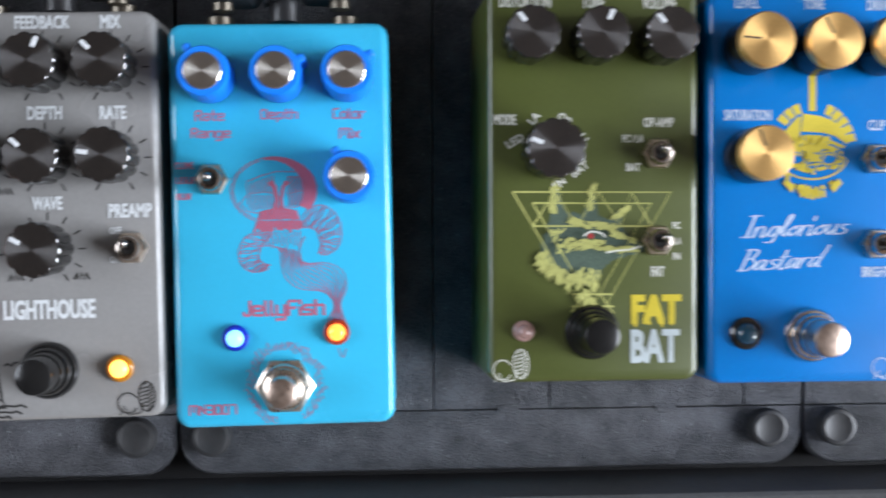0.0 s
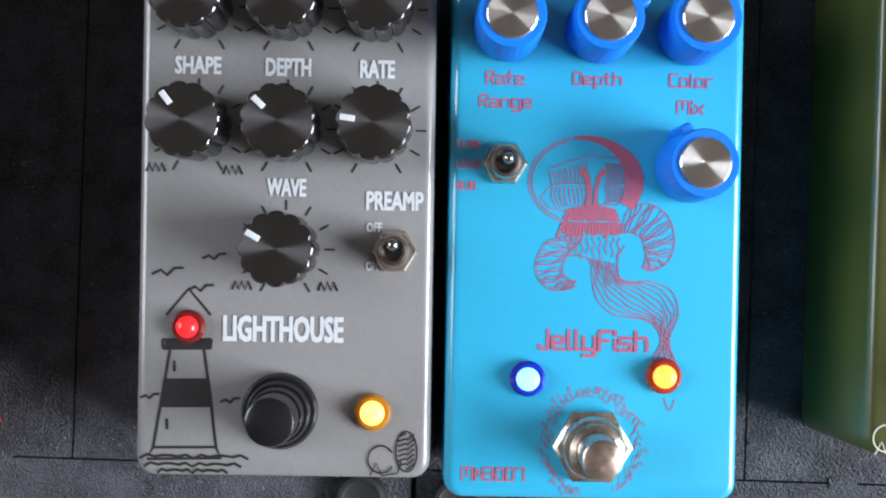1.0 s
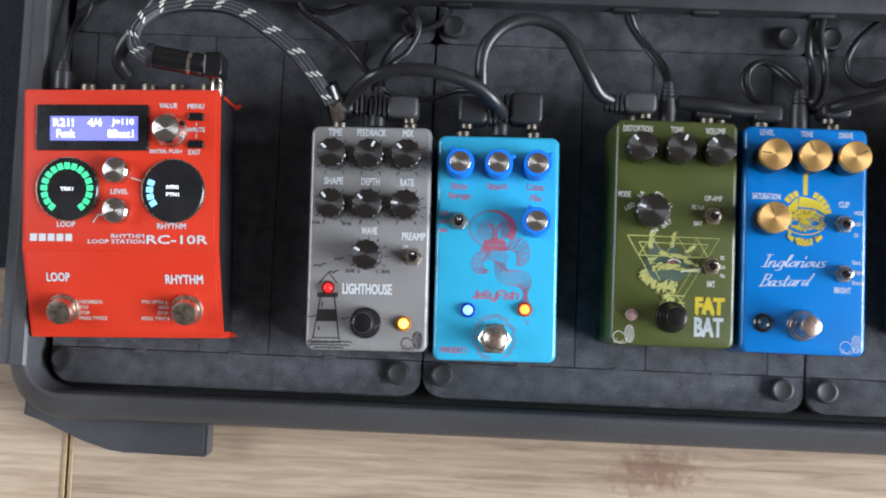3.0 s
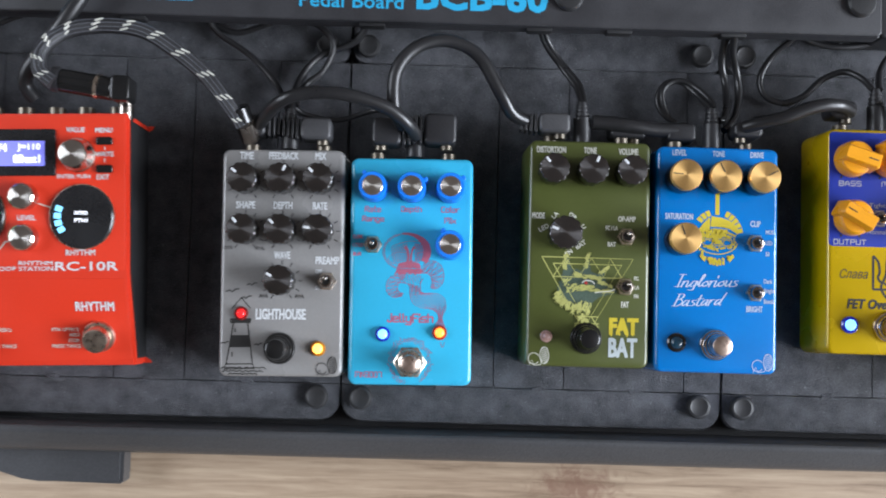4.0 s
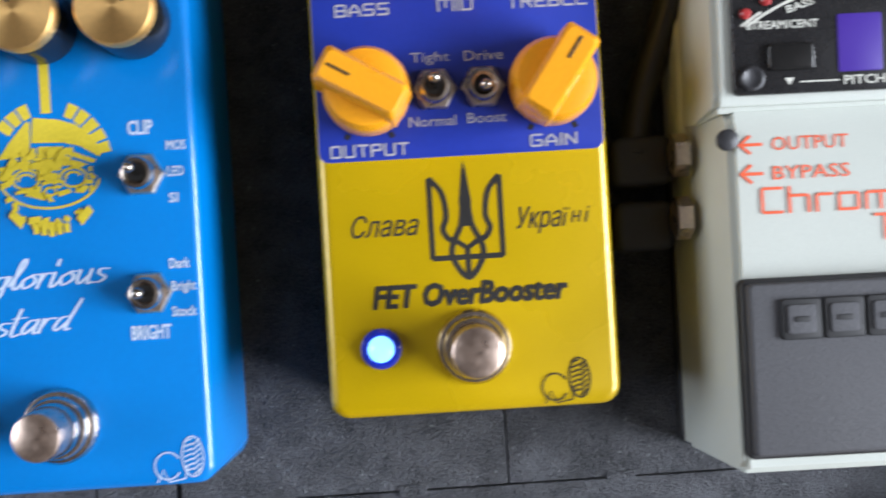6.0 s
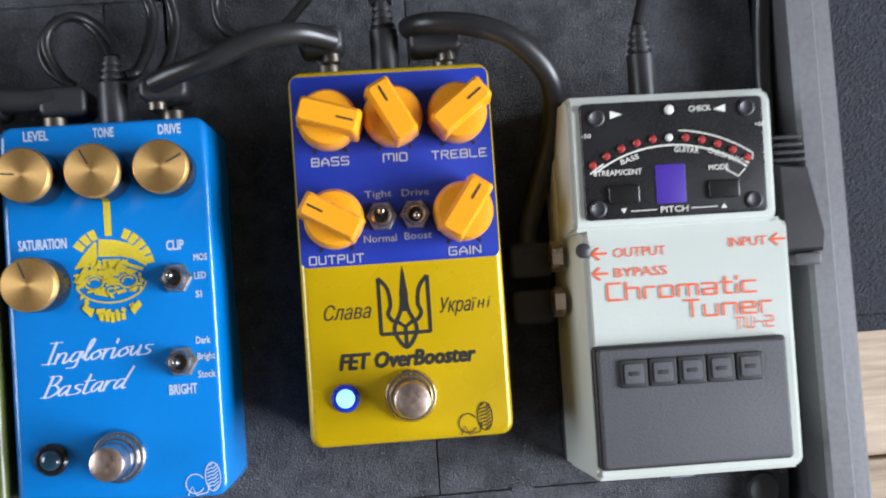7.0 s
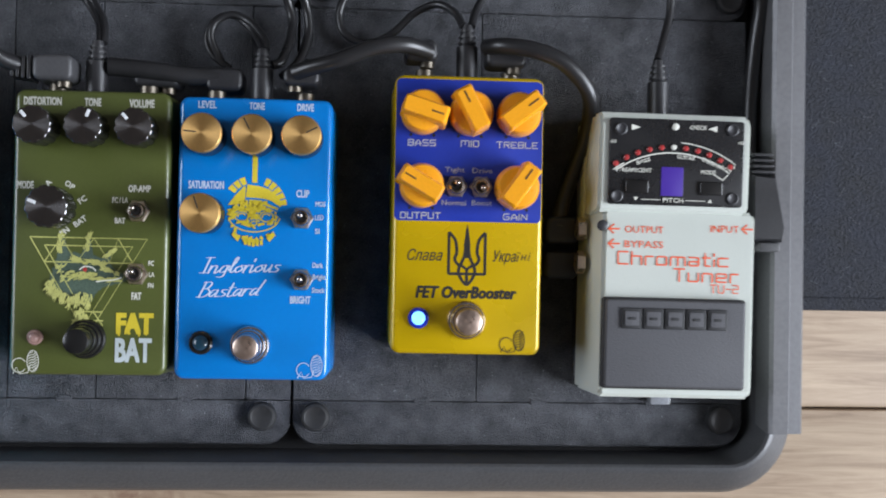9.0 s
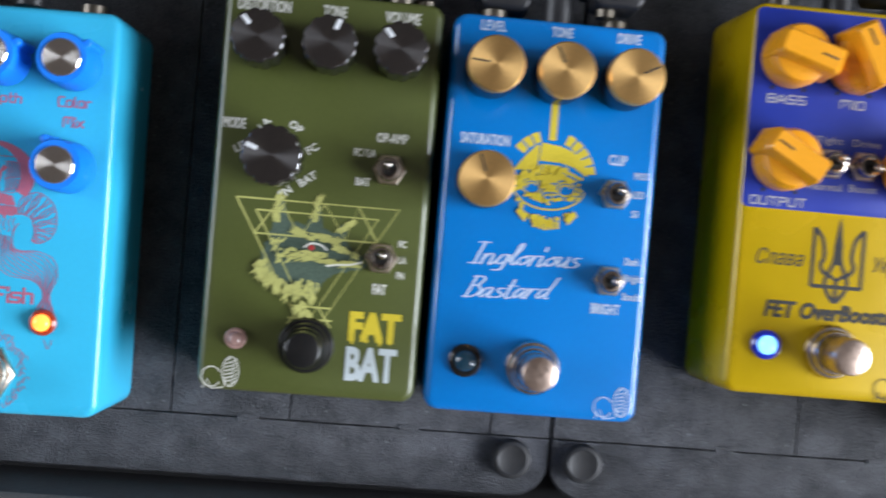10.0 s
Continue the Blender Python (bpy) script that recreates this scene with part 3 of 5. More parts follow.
bmesh.ops.bevel(foot, geom=[e for e in foot.edges if all(v.co.z > UP - 0.0085 for v in e.verts)], offset=0.002, segments=2, affect="EDGES")
part("corner_foot", foot, RIM, case, "moulded plastic corner foot")

# ---- foam blocks inside ----
JOINT, Z_FRONT, Z_REAR = 0.00045, -0.0757, 0.1085


def foam_pad(x0, x1, cuts):
    pad = thing("foam_pad", "charcoal foam pad of pre-cut blocks in the case", "foam pad", ((x0 + x1) / 2, 0, -0.011), group="foam pads in the case")
    mx = (x0 + x1) / 2

    def block(a, b, c, d, r=0.0012, deep=0.011, edge=0.0008, drop=0.0):
        part("foam_block", slab(b - a - JOINT, d - c - JOINT, 0.0, deep - drop, r, edge, (a + b) / 2 - mx, (c + d) / 2, steps=3), FOAM, pad)

    # front strip with rounded outer corners, then the row of blocks, then the rear strip
    w = x1 - x0
    front = [(x0 - mx, Z_FRONT), (x1 - mx, Z_FRONT)] + [(x1 - mx - 0.012 + 0.012 * math.sin(a), -0.0845 - 0.0115 * 0 - 0.012 * math.cos(a)) for a in np.linspace(math.pi / 2, 0, 7)] + \
        [(x0 - mx + 0.012 - 0.012 * math.sin(a), -0.0845 - 0.012 * math.cos(a)) for a in np.linspace(0, math.pi / 2, 7)]
    part("foam_border", loft([[(px * (1 - i / w), py + (i if py < -0.08 else -JOINT / 2), z) for px, py in front] for z, i in ((0, 0), (0.0095, 0), (0.0107, 0.0008), (0.011, 0.0020))]), FOAM, pad)
    edges = [x0] + cuts + [x1]
    for a, b in zip(edges, edges[1:]):
        block(a, b, Z_FRONT, Z_REAR, 0.0004, edge=0.0002, drop=random.uniform(0, 0.0002))
    block(x0, x1, Z_REAR, 0.272, 0.008)
    # uncut bridges that break the long front joint
    for x in np.arange(-0.3053, 0.34, 0.0550):
        if x0 + 0.01 < x < x1 - 0.01:
            part("foam_bridge", slab(0.0075, 0.0030, 0.0095, 0.0113, 0.0004, 0.0003, x - mx, Z_FRONT, steps=2), FOAM, pad)
    return pad


foam_pad(-0.3010, -0.0876, [-0.286, -0.216, -0.176, -0.128])
foam_pad(-0.0868, 0.1284, [-0.0010, 0.0390, 0.1075])
foam_pad(0.1292, 0.3430, [0.2151])


def rubber_stud(x, y, tilt=0):
    s = thing("rubber_stud", "round black rubber stud pressed into the foam", "stud", (x, y, 0.0), group="rubber studs in the foam")
    part("head", turned([(0.0066, -0.001), (0.0066, 0.0030), (0.0061, 0.0040), (0.0050, 0.0043), (0.0044, 0.0040)], 28), RUBBER, s)
    return s


for bx in (-0.2934, -0.1005, -0.0757, 0.1155, 0.1400, 0.3318):
    rubber_stud(bx, -0.0830)
for bx in (-0.1010, -0.0771, 0.1151, 0.1397, 0.3340):
    rubber_stud(bx, 0.1183)

# ---- shelf at the back ----
shelf = thing("power_shelf", "black steel shelf with cyan lettering across the case", "shelf", (0, 0, 0))
SH = 0.035
part("plate", slab(0.506, 0.150, SH - 0.0035, SH, 0.003, 0.0012, -0.0475, 0.1985), STEEL, shelf)
lip = slab(0.506, 0.003, SH - 0.0125, SH - 0.0037, 0.001, 0.0006, -0.0475, 0.1250)
part("front_lip", lip, STEEL, shelf)
for lx in (-0.298, 0.2035):
    part("bracket", slab(0.003, 0.14, 0.0005, SH - 0.0037, 0.0005, 0.0004, lx, 0.2), STEEL, shelf)
for nx in (-0.205, -0.074, 0.018, 0.062, 0.125):
    part("cable_slot", slab(0.014, 0.0025, SH - 0.0102, SH - 0.0036, 0.0008, 0.0002, nx, 0.1231), SHELL, shelf)
for i, (a, b) in enumerate(((-259.6, -247.0), (-242.0, -226.5), (-223.5, -207.5), (-204.5, -189.0), (-186.5, -171.4))):
    bm = patches([[(a, 132), (b, 132), (b, 136.2), (a, 136.2)], [(a, 136.2), (a + 4.2, 136.2), (a + 4.2, 146), (a, 146)], [(b - 4.2, 136.2), (b, 136.2), (b, 146), (b - 4.2, 146)], [(a, 146), (b, 146), (b, 149.8), (a, 149.8)]], SH)
    part("brand_mark", bm, CYAN, shelf)
word(shelf, "Pedal Board", -85.3, 134.5, 7.6, CYAN, SH, 56.5, bold=0.012)
word(shelf, "BCB-60", -14.0, 138.6, 14.5, CYAN, SH, 70.5, bold=0.03)
for kx, ky in ((0.0333, 0.1398), (0.1936, 0.1412)):
    part("stud", turned([(0.0078, SH - 0.001), (0.0078, SH + 0.002), (0.0066, SH + 0.0035), (0.0045, SH + 0.0037)], 24), RUBBER, shelf, at=(kx, ky, 0))

supply = thing("power_supply", "flat black plastic power supply beside the shelf", "power supply", (0.2480, 0.1900, 0.0005))
part("body", slab(0.083, 0.130, 0, 0.027, 0.004, 0.002), PLUG, supply)
part("screw", turned([(0.0026, 0.0268), (0.0026, 0.0282), (0.002, 0.0286)], 16), RUBBER, supply, at=(-0.018, -0.058, 0))
part("cover", slab(0.050, 0.110, 0.0268, 0.0300, 0.003, 0.001, 0.012, 0.002), STEEL, supply)


# ---- cables and plugs ----
def cable(name, label, points, r, material):
    c = thing(name, label, "cable", points[0])
    o = Vector(points[0])
    part("jacket", tube([Vector(p) - o for p in points], r), material, c)
    if material == BRAID:
        line = smooth_path([Vector(p) - o for p in points], 30)

        def along(i, a, out):
            way = (line[min(i + 1, len(line) - 1)] - line[max(i - 1, 0)]).normalized()
            side = way.cross(Vector((0, 0, 1))).normalized()
            return line[i] + out * (side * math.cos(a) + side.cross(way) * math.sin(a)), side, side.cross(way)

        for q, a0 in enumerate((0.75, 1.25, 1.8, 2.4)):
            loops = []
            for i in range(0, len(line), 3):
                c0, u, v = along(i, a0, r)
                loops.append([c0 + 0.00022 * (u * math.cos(k * math.pi / 2) + v * math.sin(k * math.pi / 2)) for k in range(4)])
            part("thread", loft(loops), LINT, c, "thin pale thread in the sleeve")
        for i in range(14, len(line) - 8, 24):
            for q, a0 in enumerate((0.9, 1.5, 2.1)):
                loops = []
                for j in range(7):
                    c0, u, v = along(min(i + j + 2 * q, len(line) - 1), a0 + 0.06 * j, r)
                    loops.append([c0 + 0.00055 * (u * math.cos(k * math.pi / 2) + v * math.sin(k * math.pi / 2)) for k in range(4)])
                part("fleck", loft(loops), CREAM, c)
    return c


cable("patch_cable", "black patch cable arching between two pedals", [(-0.1358, 0.0643, 0.024), (-0.1296, 0.0681, 0.040), (-0.1178, 0.0745, 0.055), (-0.1031, 0.0783, 0.058), (-0.0837, 0.0777, 0.058), (-0.0642, 0.0731, 0.052), (-0.0525, 0.0657, 0.045), (-0.0479, 0.0614, 0.034)], 0.0036, CABLE)
cable("patch_cable", "black patch cable arching between two pedals", [(-0.0554, 0.0658, 0.036), (-0.0598, 0.0753, 0.046), (-0.0591, 0.0927, 0.050), (-0.0490, 0.1057, 0.050), (-0.0327, 0.1105, 0.048), (-0.0159, 0.1039, 0.045), (-0.0035, 0.0849, 0.042), (0.0040, 0.0746, 0.036), (0.0125, 0.0718, 0.030)], 0.0036, CABLE)
cable("instrument_cable", "grey and black braided cable looping between pedals", [(-0.2385, 0.0809, 0.052), (-0.2461, 0.0880, 0.052), (-0.2455, 0.0996, 0.050), (-0.2351, 0.1104, 0.045), (-0.2153, 0.1138, 0.045), (-0.1952, 0.1118, 0.045), (-0.1781, 0.1023, 0.045), (-0.1608, 0.0887, 0.045), (-0.1485, 0.0741, 0.045), (-0.1411, 0.0636, 0.040)], 0.0042, BRAID)
cable("instrument_cable", "black cable running up from the red pedal", [(-0.2227, 0.1391, 0.045), (-0.2355, 0.1182, 0.045), (-0.2488, 0.1022, 0.040), (-0.2588, 0.0912, 0.035), (-0.2617, 0.0838, 0.030), (-0.2574, 0.0769, 0.026)], 0.0042, CABLE)
cable("power_lead", "thin black power lead on the foam", [(-0.2960, 0.0827, 0.022), (-0.2953, 0.0973, 0.020), (-0.2932, 0.1113, 0.014), (-0.2876, 0.1210, 0.012), (-0.2704, 0.1288, 0.012)], 0.0016, CABLE)
cable("power_lead", "thin black power lead on the foam", [(-0.2953, 0.0827, 0.022), (-0.2931, 0.1009, 0.020), (-0.2897, 0.1115, 0.014), (-0.2860, 0.1247, 0.012)], 0.0016, CABLE)
cable("power_lead", "thin black power lead on the foam", [(-0.1691, 0.1294, 0.012), (-0.1623, 0.1212, 0.008), (-0.1455, 0.1104, 0.006), (-0.1305, 0.0954, 0.008), (-0.1224, 0.0814, 0.016), (-0.1194, 0.0750, 0.022)], 0.0018, CABLE)
cable("power_lead", "thin black power lead on the foam", [(-0.1665, 0.1277, 0.006), (-0.1514, 0.1228, 0.006), (-0.1248, 0.1301, 0.010), (-0.1060, 0.1272, 0.010), (-0.0973, 0.1162, 0.008), (-0.1026, 0.1017, 0.008), (-0.1126, 0.0920, 0.010), (-0.1156, 0.0790, 0.020)], 0.0018, CABLE)
cable("power_lead", "thin black power lead on the foam", [(-0.0765, 0.1290, 0.012), (-0.0858, 0.1190, 0.006), (-0.1049, 0.1104, 0.006), (-0.1146, 0.0973, 0.010), (-0.1174, 0.0829, 0.018), (-0.1173, 0.0751, 0.022)], 0.002, CABLE)
cable("power_lead", "thin black power lead on the foam", [(-0.1203, 0.0815, 0.016), (-0.1119, 0.0761, 0.010), (-0.0928, 0.0740, 0.006), (-0.0719, 0.0793, 0.010), (-0.0578, 0.0754, 0.022)], 0.0016, CABLE)
cable("power_lead", "thin black power lead on the foam", [(0.0190, 0.1272, 0.020), (0.0237, 0.1193, 0.012), (0.0326, 0.1077, 0.010), (0.0410, 0.0942, 0.016), (0.0431, 0.0842, 0.022)], 0.0017, CABLE)
cable("power_lead", "thin black power lead on the foam", [(0.0210, 0.1272, 0.020), (0.0265, 0.1184, 0.012), (0.0354, 0.1071, 0.010), (0.0431, 0.0953, 0.016), (0.0448, 0.0842, 0.022)], 0.0017, CABLE)
cable("patch_cable", "flattened black patch cable between two pedals", [(0.0487, 0.0732, 0.026), (0.0597, 0.0725, 0.026), (0.0707, 0.0715, 0.026), (0.0834, 0.0703, 0.024), (0.1009, 0.0708, 0.022)], 0.0042, CABLE)
cable("power_lead", "thin black power lead coiled beside its plug", [(0.1154, 0.0831, 0.024), (0.1094, 0.0929, 0.014), (0.1008, 0.1009, 0.010), (0.0926, 0.0995, 0.010), (0.0880, 0.0913, 0.010), (0.0906, 0.0828, 0.010), (0.0984, 0.0771, 0.010)], 0.0017, CABLE)
cable("power_lead", "thin black power lead coiled beside its plug", [(0.1163, 0.0830, 0.024), (0.1150, 0.0890, 0.020), (0.1073, 0.0978, 0.014), (0.0989, 0.1011, 0.012), (0.0918, 0.0971, 0.012), (0.0903, 0.0896, 0.012), (0.0951, 0.0790, 0.010)], 0.0017, CABLE)
cable("power_lead", "black power lead dropping from the shelf", [(0.1245, 0.1268, 0.030), (0.1231, 0.1216, 0.020), (0.1239, 0.1105, 0.012), (0.1265, 0.1000, 0.010), (0.1257, 0.0881, 0.016), (0.1228, 0.0784, 0.022), (0.1192, 0.0764, 0.024)], 0.0021, CABLE)
cable("power_lead", "black power lead dropping from the shelf", [(0.1262, 0.1244, 0.030), (0.1279, 0.1166, 0.020), (0.1320, 0.1089, 0.012), (0.1342, 0.0984, 0.010), (0.1332, 0.0884, 0.012), (0.1298, 0.0791, 0.016), (0.1232, 0.0717, 0.020)], 0.0021, CABLE)
cable("patch_cable", "black patch cable arching between two pedals", [(0.1305, 0.0713, 0.034), (0.1374, 0.0729, 0.038), (0.1490, 0.0755, 0.042), (0.1648, 0.0814, 0.044), (0.1780, 0.0833, 0.042), (0.1888, 0.0821, 0.034)], 0.0036, CABLE)
cable("power_lead", "thin black power lead on the foam", [(0.1693, 0.1316, 0.020), (0.1639, 0.1269, 0.014), (0.1536, 0.1172, 0.008), (0.1479, 0.1057, 0.006), (0.1502, 0.0956, 0.006), (0.1601, 0.0912, 0.006), (0.1715, 0.0949, 0.008), (0.1825, 0.1049, 0.010), (0.1930, 0.1084, 0.014), (0.2006, 0.1032, 0.020), (0.2039, 0.0959, 0.026)], 0.0018, CABLE)
cable("power_lead", "thin black power lead on the foam", [(0.1666, 0.1309, 0.010), (0.1778, 0.1262, 0.008), (0.1920, 0.1240, 0.008), (0.2092, 0.1259, 0.008), (0.2263, 0.1287, 0.010), (0.2404, 0.1309, 0.012)], 0.0018, CABLE)
cable("power_lead", "thin black power lead on the foam", [(0.2410, 0.1297, 0.020), (0.2330, 0.1246, 0.014), (0.2202, 0.1190, 0.012), (0.2127, 0.1097, 0.016), (0.2091, 0.1013, 0.022), (0.2078, 0.0959, 0.026)], 0.0018, CABLE)
cable("patch_cable", "black patch cable arching between two pedals", [(0.2142, 0.0856, 0.030), (0.2205, 0.0849, 0.038), (0.2335, 0.0828, 0.042), (0.2468, 0.0778, 0.042), (0.2573, 0.0684, 0.038), (0.2612, 0.0598, 0.032), (0.2610, 0.0475, 0.022), (0.2570, 0.0330, 0.014), (0.2523, 0.0177, 0.012), (0.2503, 0.0063, 0.016)], 0.0038, CABLE)
cable("power_lead", "thin black power lead on the foam", [(0.2993, 0.1301, 0.012), (0.3029, 0.1205, 0.010), (0.3025, 0.1081, 0.010), (0.2985, 0.0949, 0.014), (0.2944, 0.0845, 0.020)], 0.0019, CABLE)
cable("instrument_cable", "black cable lying along the case wall", [(0.3378, 0.1347, 0.020), (0.3424, 0.1243, 0.016), (0.3456, 0.1138, 0.012), (0.3444, 0.0944, 0.008), (0.3423, 0.0682, 0.008), (0.3415, 0.0448, 0.010), (0.3409, 0.0311, 0.018)], 0.0034, CABLE)


def right_angle_plug(x, y, z, w, d, skin=None, side=1, label="ribbed black moulded right-angle plug", ribs=4):
    """Flat moulded plug with strain-relief ribs at one side."""
    p = thing("patch_plug", label, "plug", (x, y, z - 0.0075))
    part("housing", slab(w, d, 0, 0.014, 0.003, 0.002), skin or PLUG, p)
    for k in range(ribs):
        part("rib", slab(0.0016, d * (0.96 - 0.08 * k), 0.001, 0.0125 - 0.0008 * k, 0.0006, 0.0005, -side * (w / 2 + 0.0016 + 0.0026 * k), 0), PLUG, p)
    part("barrel", rod((side * w * 0.2, -d / 2 - 0.0025, 0.007), (side * w * 0.2, -d / 2 + 0.001, 0.007), 0.0032), BRASS, p)
    return p


def power_plug(x, y0, y1, z, r=0.0048):
    p = thing("power_plug", "black barrel power plug with ribbed strain relief", "plug", (x, y0, z), group="power plugs")
    n = y1 - y0
    part("body", rod((0, 0, 0), (0, n * 0.62, 0), r), PLUG, p)
    part("neck", rod((0, n * 0.62, 0), (0, n, 0), r * 0.72, r2=r * 0.5), PLUG, p)
    for k in range(3):
        part("rib", rod((0, n * (0.66 + 0.1 * k), 0), (0, n * (0.70 + 0.1 * k), 0), r * (0.86 - 0.08 * k)), PLUG, p)
    return p


right_angle_plug(-0.1025, 0.0640, 0.028, 0.017, 0.012, GREYPLUG, side=1)
right_angle_plug(-0.1365, 0.0655, 0.026, 0.013, 0.012, side=-1)
right_angle_plug(-0.0640, 0.0635, 0.029, 0.016, 0.015, side=-1)
right_angle_plug(-0.0350, 0.0655, 0.029, 0.018, 0.017, side=1)
right_angle_plug(0.0270, 0.0705, 0.030, 0.017, 0.011, GREYPLUG, side=1)
right_angle_plug(0.0690, 0.0700, 0.020, 0.020, 0.010, side=1, label="smooth black moulded right-angle plug", ribs=0)
right_angle_plug(0.0985, 0.0690, 0.020, 0.016, 0.010, side=-1, label="smooth black moulded right-angle plug", ribs=0)
right_angle_plug(0.1330, 0.0700, 0.028, 0.016, 0.008, side=-1, label="smooth black moulded right-angle plug", ribs=0)
right_angle_plug(0.1850, 0.0830, 0.028, 0.015, 0.009, side=1, label="smooth black moulded right-angle plug", ribs=0)
right_angle_plug(0.2230, 0.0825, 0.027, 0.018, 0.011, side=1, label="smooth black moulded right-angle plug", ribs=0)
for px, a, b in ((-0.1172, 0.0530, 0.0760), (-0.0485, 0.0505, 0.0740), (0.0432, 0.0610, 0.0845), (0.1150, 0.0600, 0.0830), (0.2060, 0.0710, 0.0965), (-0.2948, 0.0680, 0.0850)):
    power_plug(px, a, b, 0.025)
power_plug(0.2942, 0.0575, 0.0840, 0.022)

jack = thing("jack_plug", "long black right-angle jack plug with satin collar", "plug", (-0.2060, 0.0790, 0.047))
part("barrel", rod((-0.0310, 0.0045, 0), (-0.002, 0.0002, 0), 0.0062, 24), BLACK, jack)
part("collar", rod((-0.0345, 0.0050, 0), (-0.0305, 0.0045, 0), 0.0068, 24), PLUG, jack)
part("band", rod((-0.0115, 0.0016, 0), (-0.0095, 0.0013, 0), 0.0065, 24), NICKEL, jack)
part("head", slab(0.0105, 0.0135, -0.0065, 0.0065, 0.0025, 0.0015, 0.0025, 0.0002), BLACK, jack)
part("tip", rod((0.001, -0.0060, -0.012), (0.001, -0.0140, -0.012), 0.0042), CHROME, jack)

lead = thing("jack_plug", "black jack plug with chrome tip hanging beside the pedal", "plug", (-0.1400, 0.0625, 0.033))
part("barrel", rod((-0.0005, 0.003, 0.006), (0.0018, -0.0045, -0.004), 0.0052, 20), CHROME, lead)
part("sleeve", rod((-0.003, 0.010, 0.010), (-0.0005, 0.003, 0.006), 0.0056, 20), BLACK, lead)

for py_, pz_ in ((0.0056, 0.014), (-0.0105, 0.013)):
    q = thing("patch_plug", "black right-angle plug pushed into the tuner's side", "plug", (0.2515, py_, pz_))
    # blacker than the other plugs: the deep shade here is put into the colour
    part("housing", slab(0.0155, 0.0125, -0.007, 0.005, 0.003, 0.002), SHELL, q)
q = thing("patch_plug", "ribbed black angled plug in the tuner's side", "plug", (0.3425, 0.0190, 0.024))
part("housing", loft([[(x * s, y * s, z) for x, y in ((-0.0060, 0.013), (0.0040, 0.012), (0.0085, -0.012), (0.0075, -0.0175), (-0.0060, -0.0175))] for z, s in ((-0.007, 0.94), (-0.005, 1), (0.005, 1), (0.007, 0.92))]), PLUG, q)
for k in range(4):
    part("rib", slab(0.0105 - 0.0006 * k, 0.0014, -0.0055, 0.0055, 0.0005, 0.0004, -0.0012, 0.0143 + 0.0026 * k), PLUG, q)
part("cap", slab(0.0095, 0.0042, -0.006, 0.0065, 0.001, 0.0006, 0.0015, -0.0198), GREYPLUG, q)

# ---- grey stomp box ----
grey = enclosure("stomp_box", "warm grey stomp box with seven black knobs and lighthouse drawing", GREYPAINT, -0.1171, -0.0095, 1.09)
ZT = 0.0395
for kx, ky, ka in ((-19.7, 43.6, 140), (0, 43.6, 65), (19.8, 43.6, 133), (-19.7, 16.8, 128), (0, 16.8, 137), (19.8, 16.8, 172), (0, -9.8, 150)):
    add_knob_fluted(grey, kx, ky, ka, z=ZT)
    ticks = [[(kx + 8.6 * math.cos(radians(a)), ky + 8.6 * math.sin(radians(a))), (kx + 10.9 * math.cos(radians(a)), ky + 10.9 * math.sin(radians(a)))] for a in range(-60, 241, 30)]
    tagged(part("scale_print", ribbon(ticks, 0.42, ZT), JET, grey), kind="stuff")
for s, x, y, h, w in (("TIME", -19.8, 57.0, 3.7, 7.2), ("FEEDBACK", 0, 57.0, 3.7, 15.5), ("MIX", 19.7, 57.0, 3.7, 5.6), ("SHAPE", -19.9, 30.5, 3.7, 10), ("DEPTH", 0, 30.4, 3.7, 9.8), ("RATE", 19.7, 30.3, 3.7, 7.4),
                      ("WAVE", 0, 3.8, 3.7, 8.4), ("PREAMP", 24.0, 1.2, 3.9, 12.4), ("OFF", 19.5, -4.7, 2.0, 3.3), ("ON", 19.1, -13.3, 2.0, 2.5), ("LIGHTHOUSE", -0.2, -27.5, 5.4, 26.2)):
    word(grey, s, x, y, h, WHITE, ZT, w, bold=0.026)
add_toggle(grey, 24.0, -9.9, (0.0, 0.45), ZT)
add_led(grey, -21.0, -27.2, LED_RED, RIM_RED, 0.0031, ZT)
add_led(grey, 19.8, -45.5, LED_AMBER, BEZEL_AMBER, 0.0034, ZT)
add_footswitch(grey, -0.6, -45.5, BLACK, BLACK, True, ZT, 0.0053)
maker_mark(grey, 24.0, -55.4, JET)
LX = -21.2
art = [[(LX - 4.9, -24.8), (LX, -18.9), (LX + 4.9, -24.6)], [(LX - 5.6, -30.2), (LX + 5.2, -30.0)], [(LX - 5.4, -32.2), (LX + 5.0, -32.0)], [(LX - 5.6, -30.2), (LX - 5.4, -32.2)], [(LX + 5.2, -30.0), (LX + 5.0, -32.0)],
       [(LX - 3.9, -32.3), (LX - 7.3, -54.0)], [(LX + 3.6, -32.3), (LX + 6.6, -54.0)], [(LX - 7.3, -54.0), (LX - 8.6, -56.6), (LX + 7.8, -56.2), (LX + 6.6, -54.0)], [(LX - 7.2, -54.0), (LX + 6.5, -53.8)],
       [(LX - 3.0, -34.8), (LX - 2.9, -37.2)], [(LX - 4.4, -47.6), (LX - 4.3, -50.0)]]
for bx, by, s in ((-26.0, -15.3, 1.0), (-18.6, -18.8, 0.8), (-15.8, -11.8, 0.75), (-29.5, -42.8, 0.6), (-11.8, -43.5, 0.6)):
    art.append([(bx - 3.4 * s, by - 0.5 * s), (bx - 1.4 * s, by + 0.5 * s), (bx, by - 0.7 * s), (bx + 1.5 * s, by + 0.9 * s), (bx + 3.6 * s, by + 1.0 * s)])
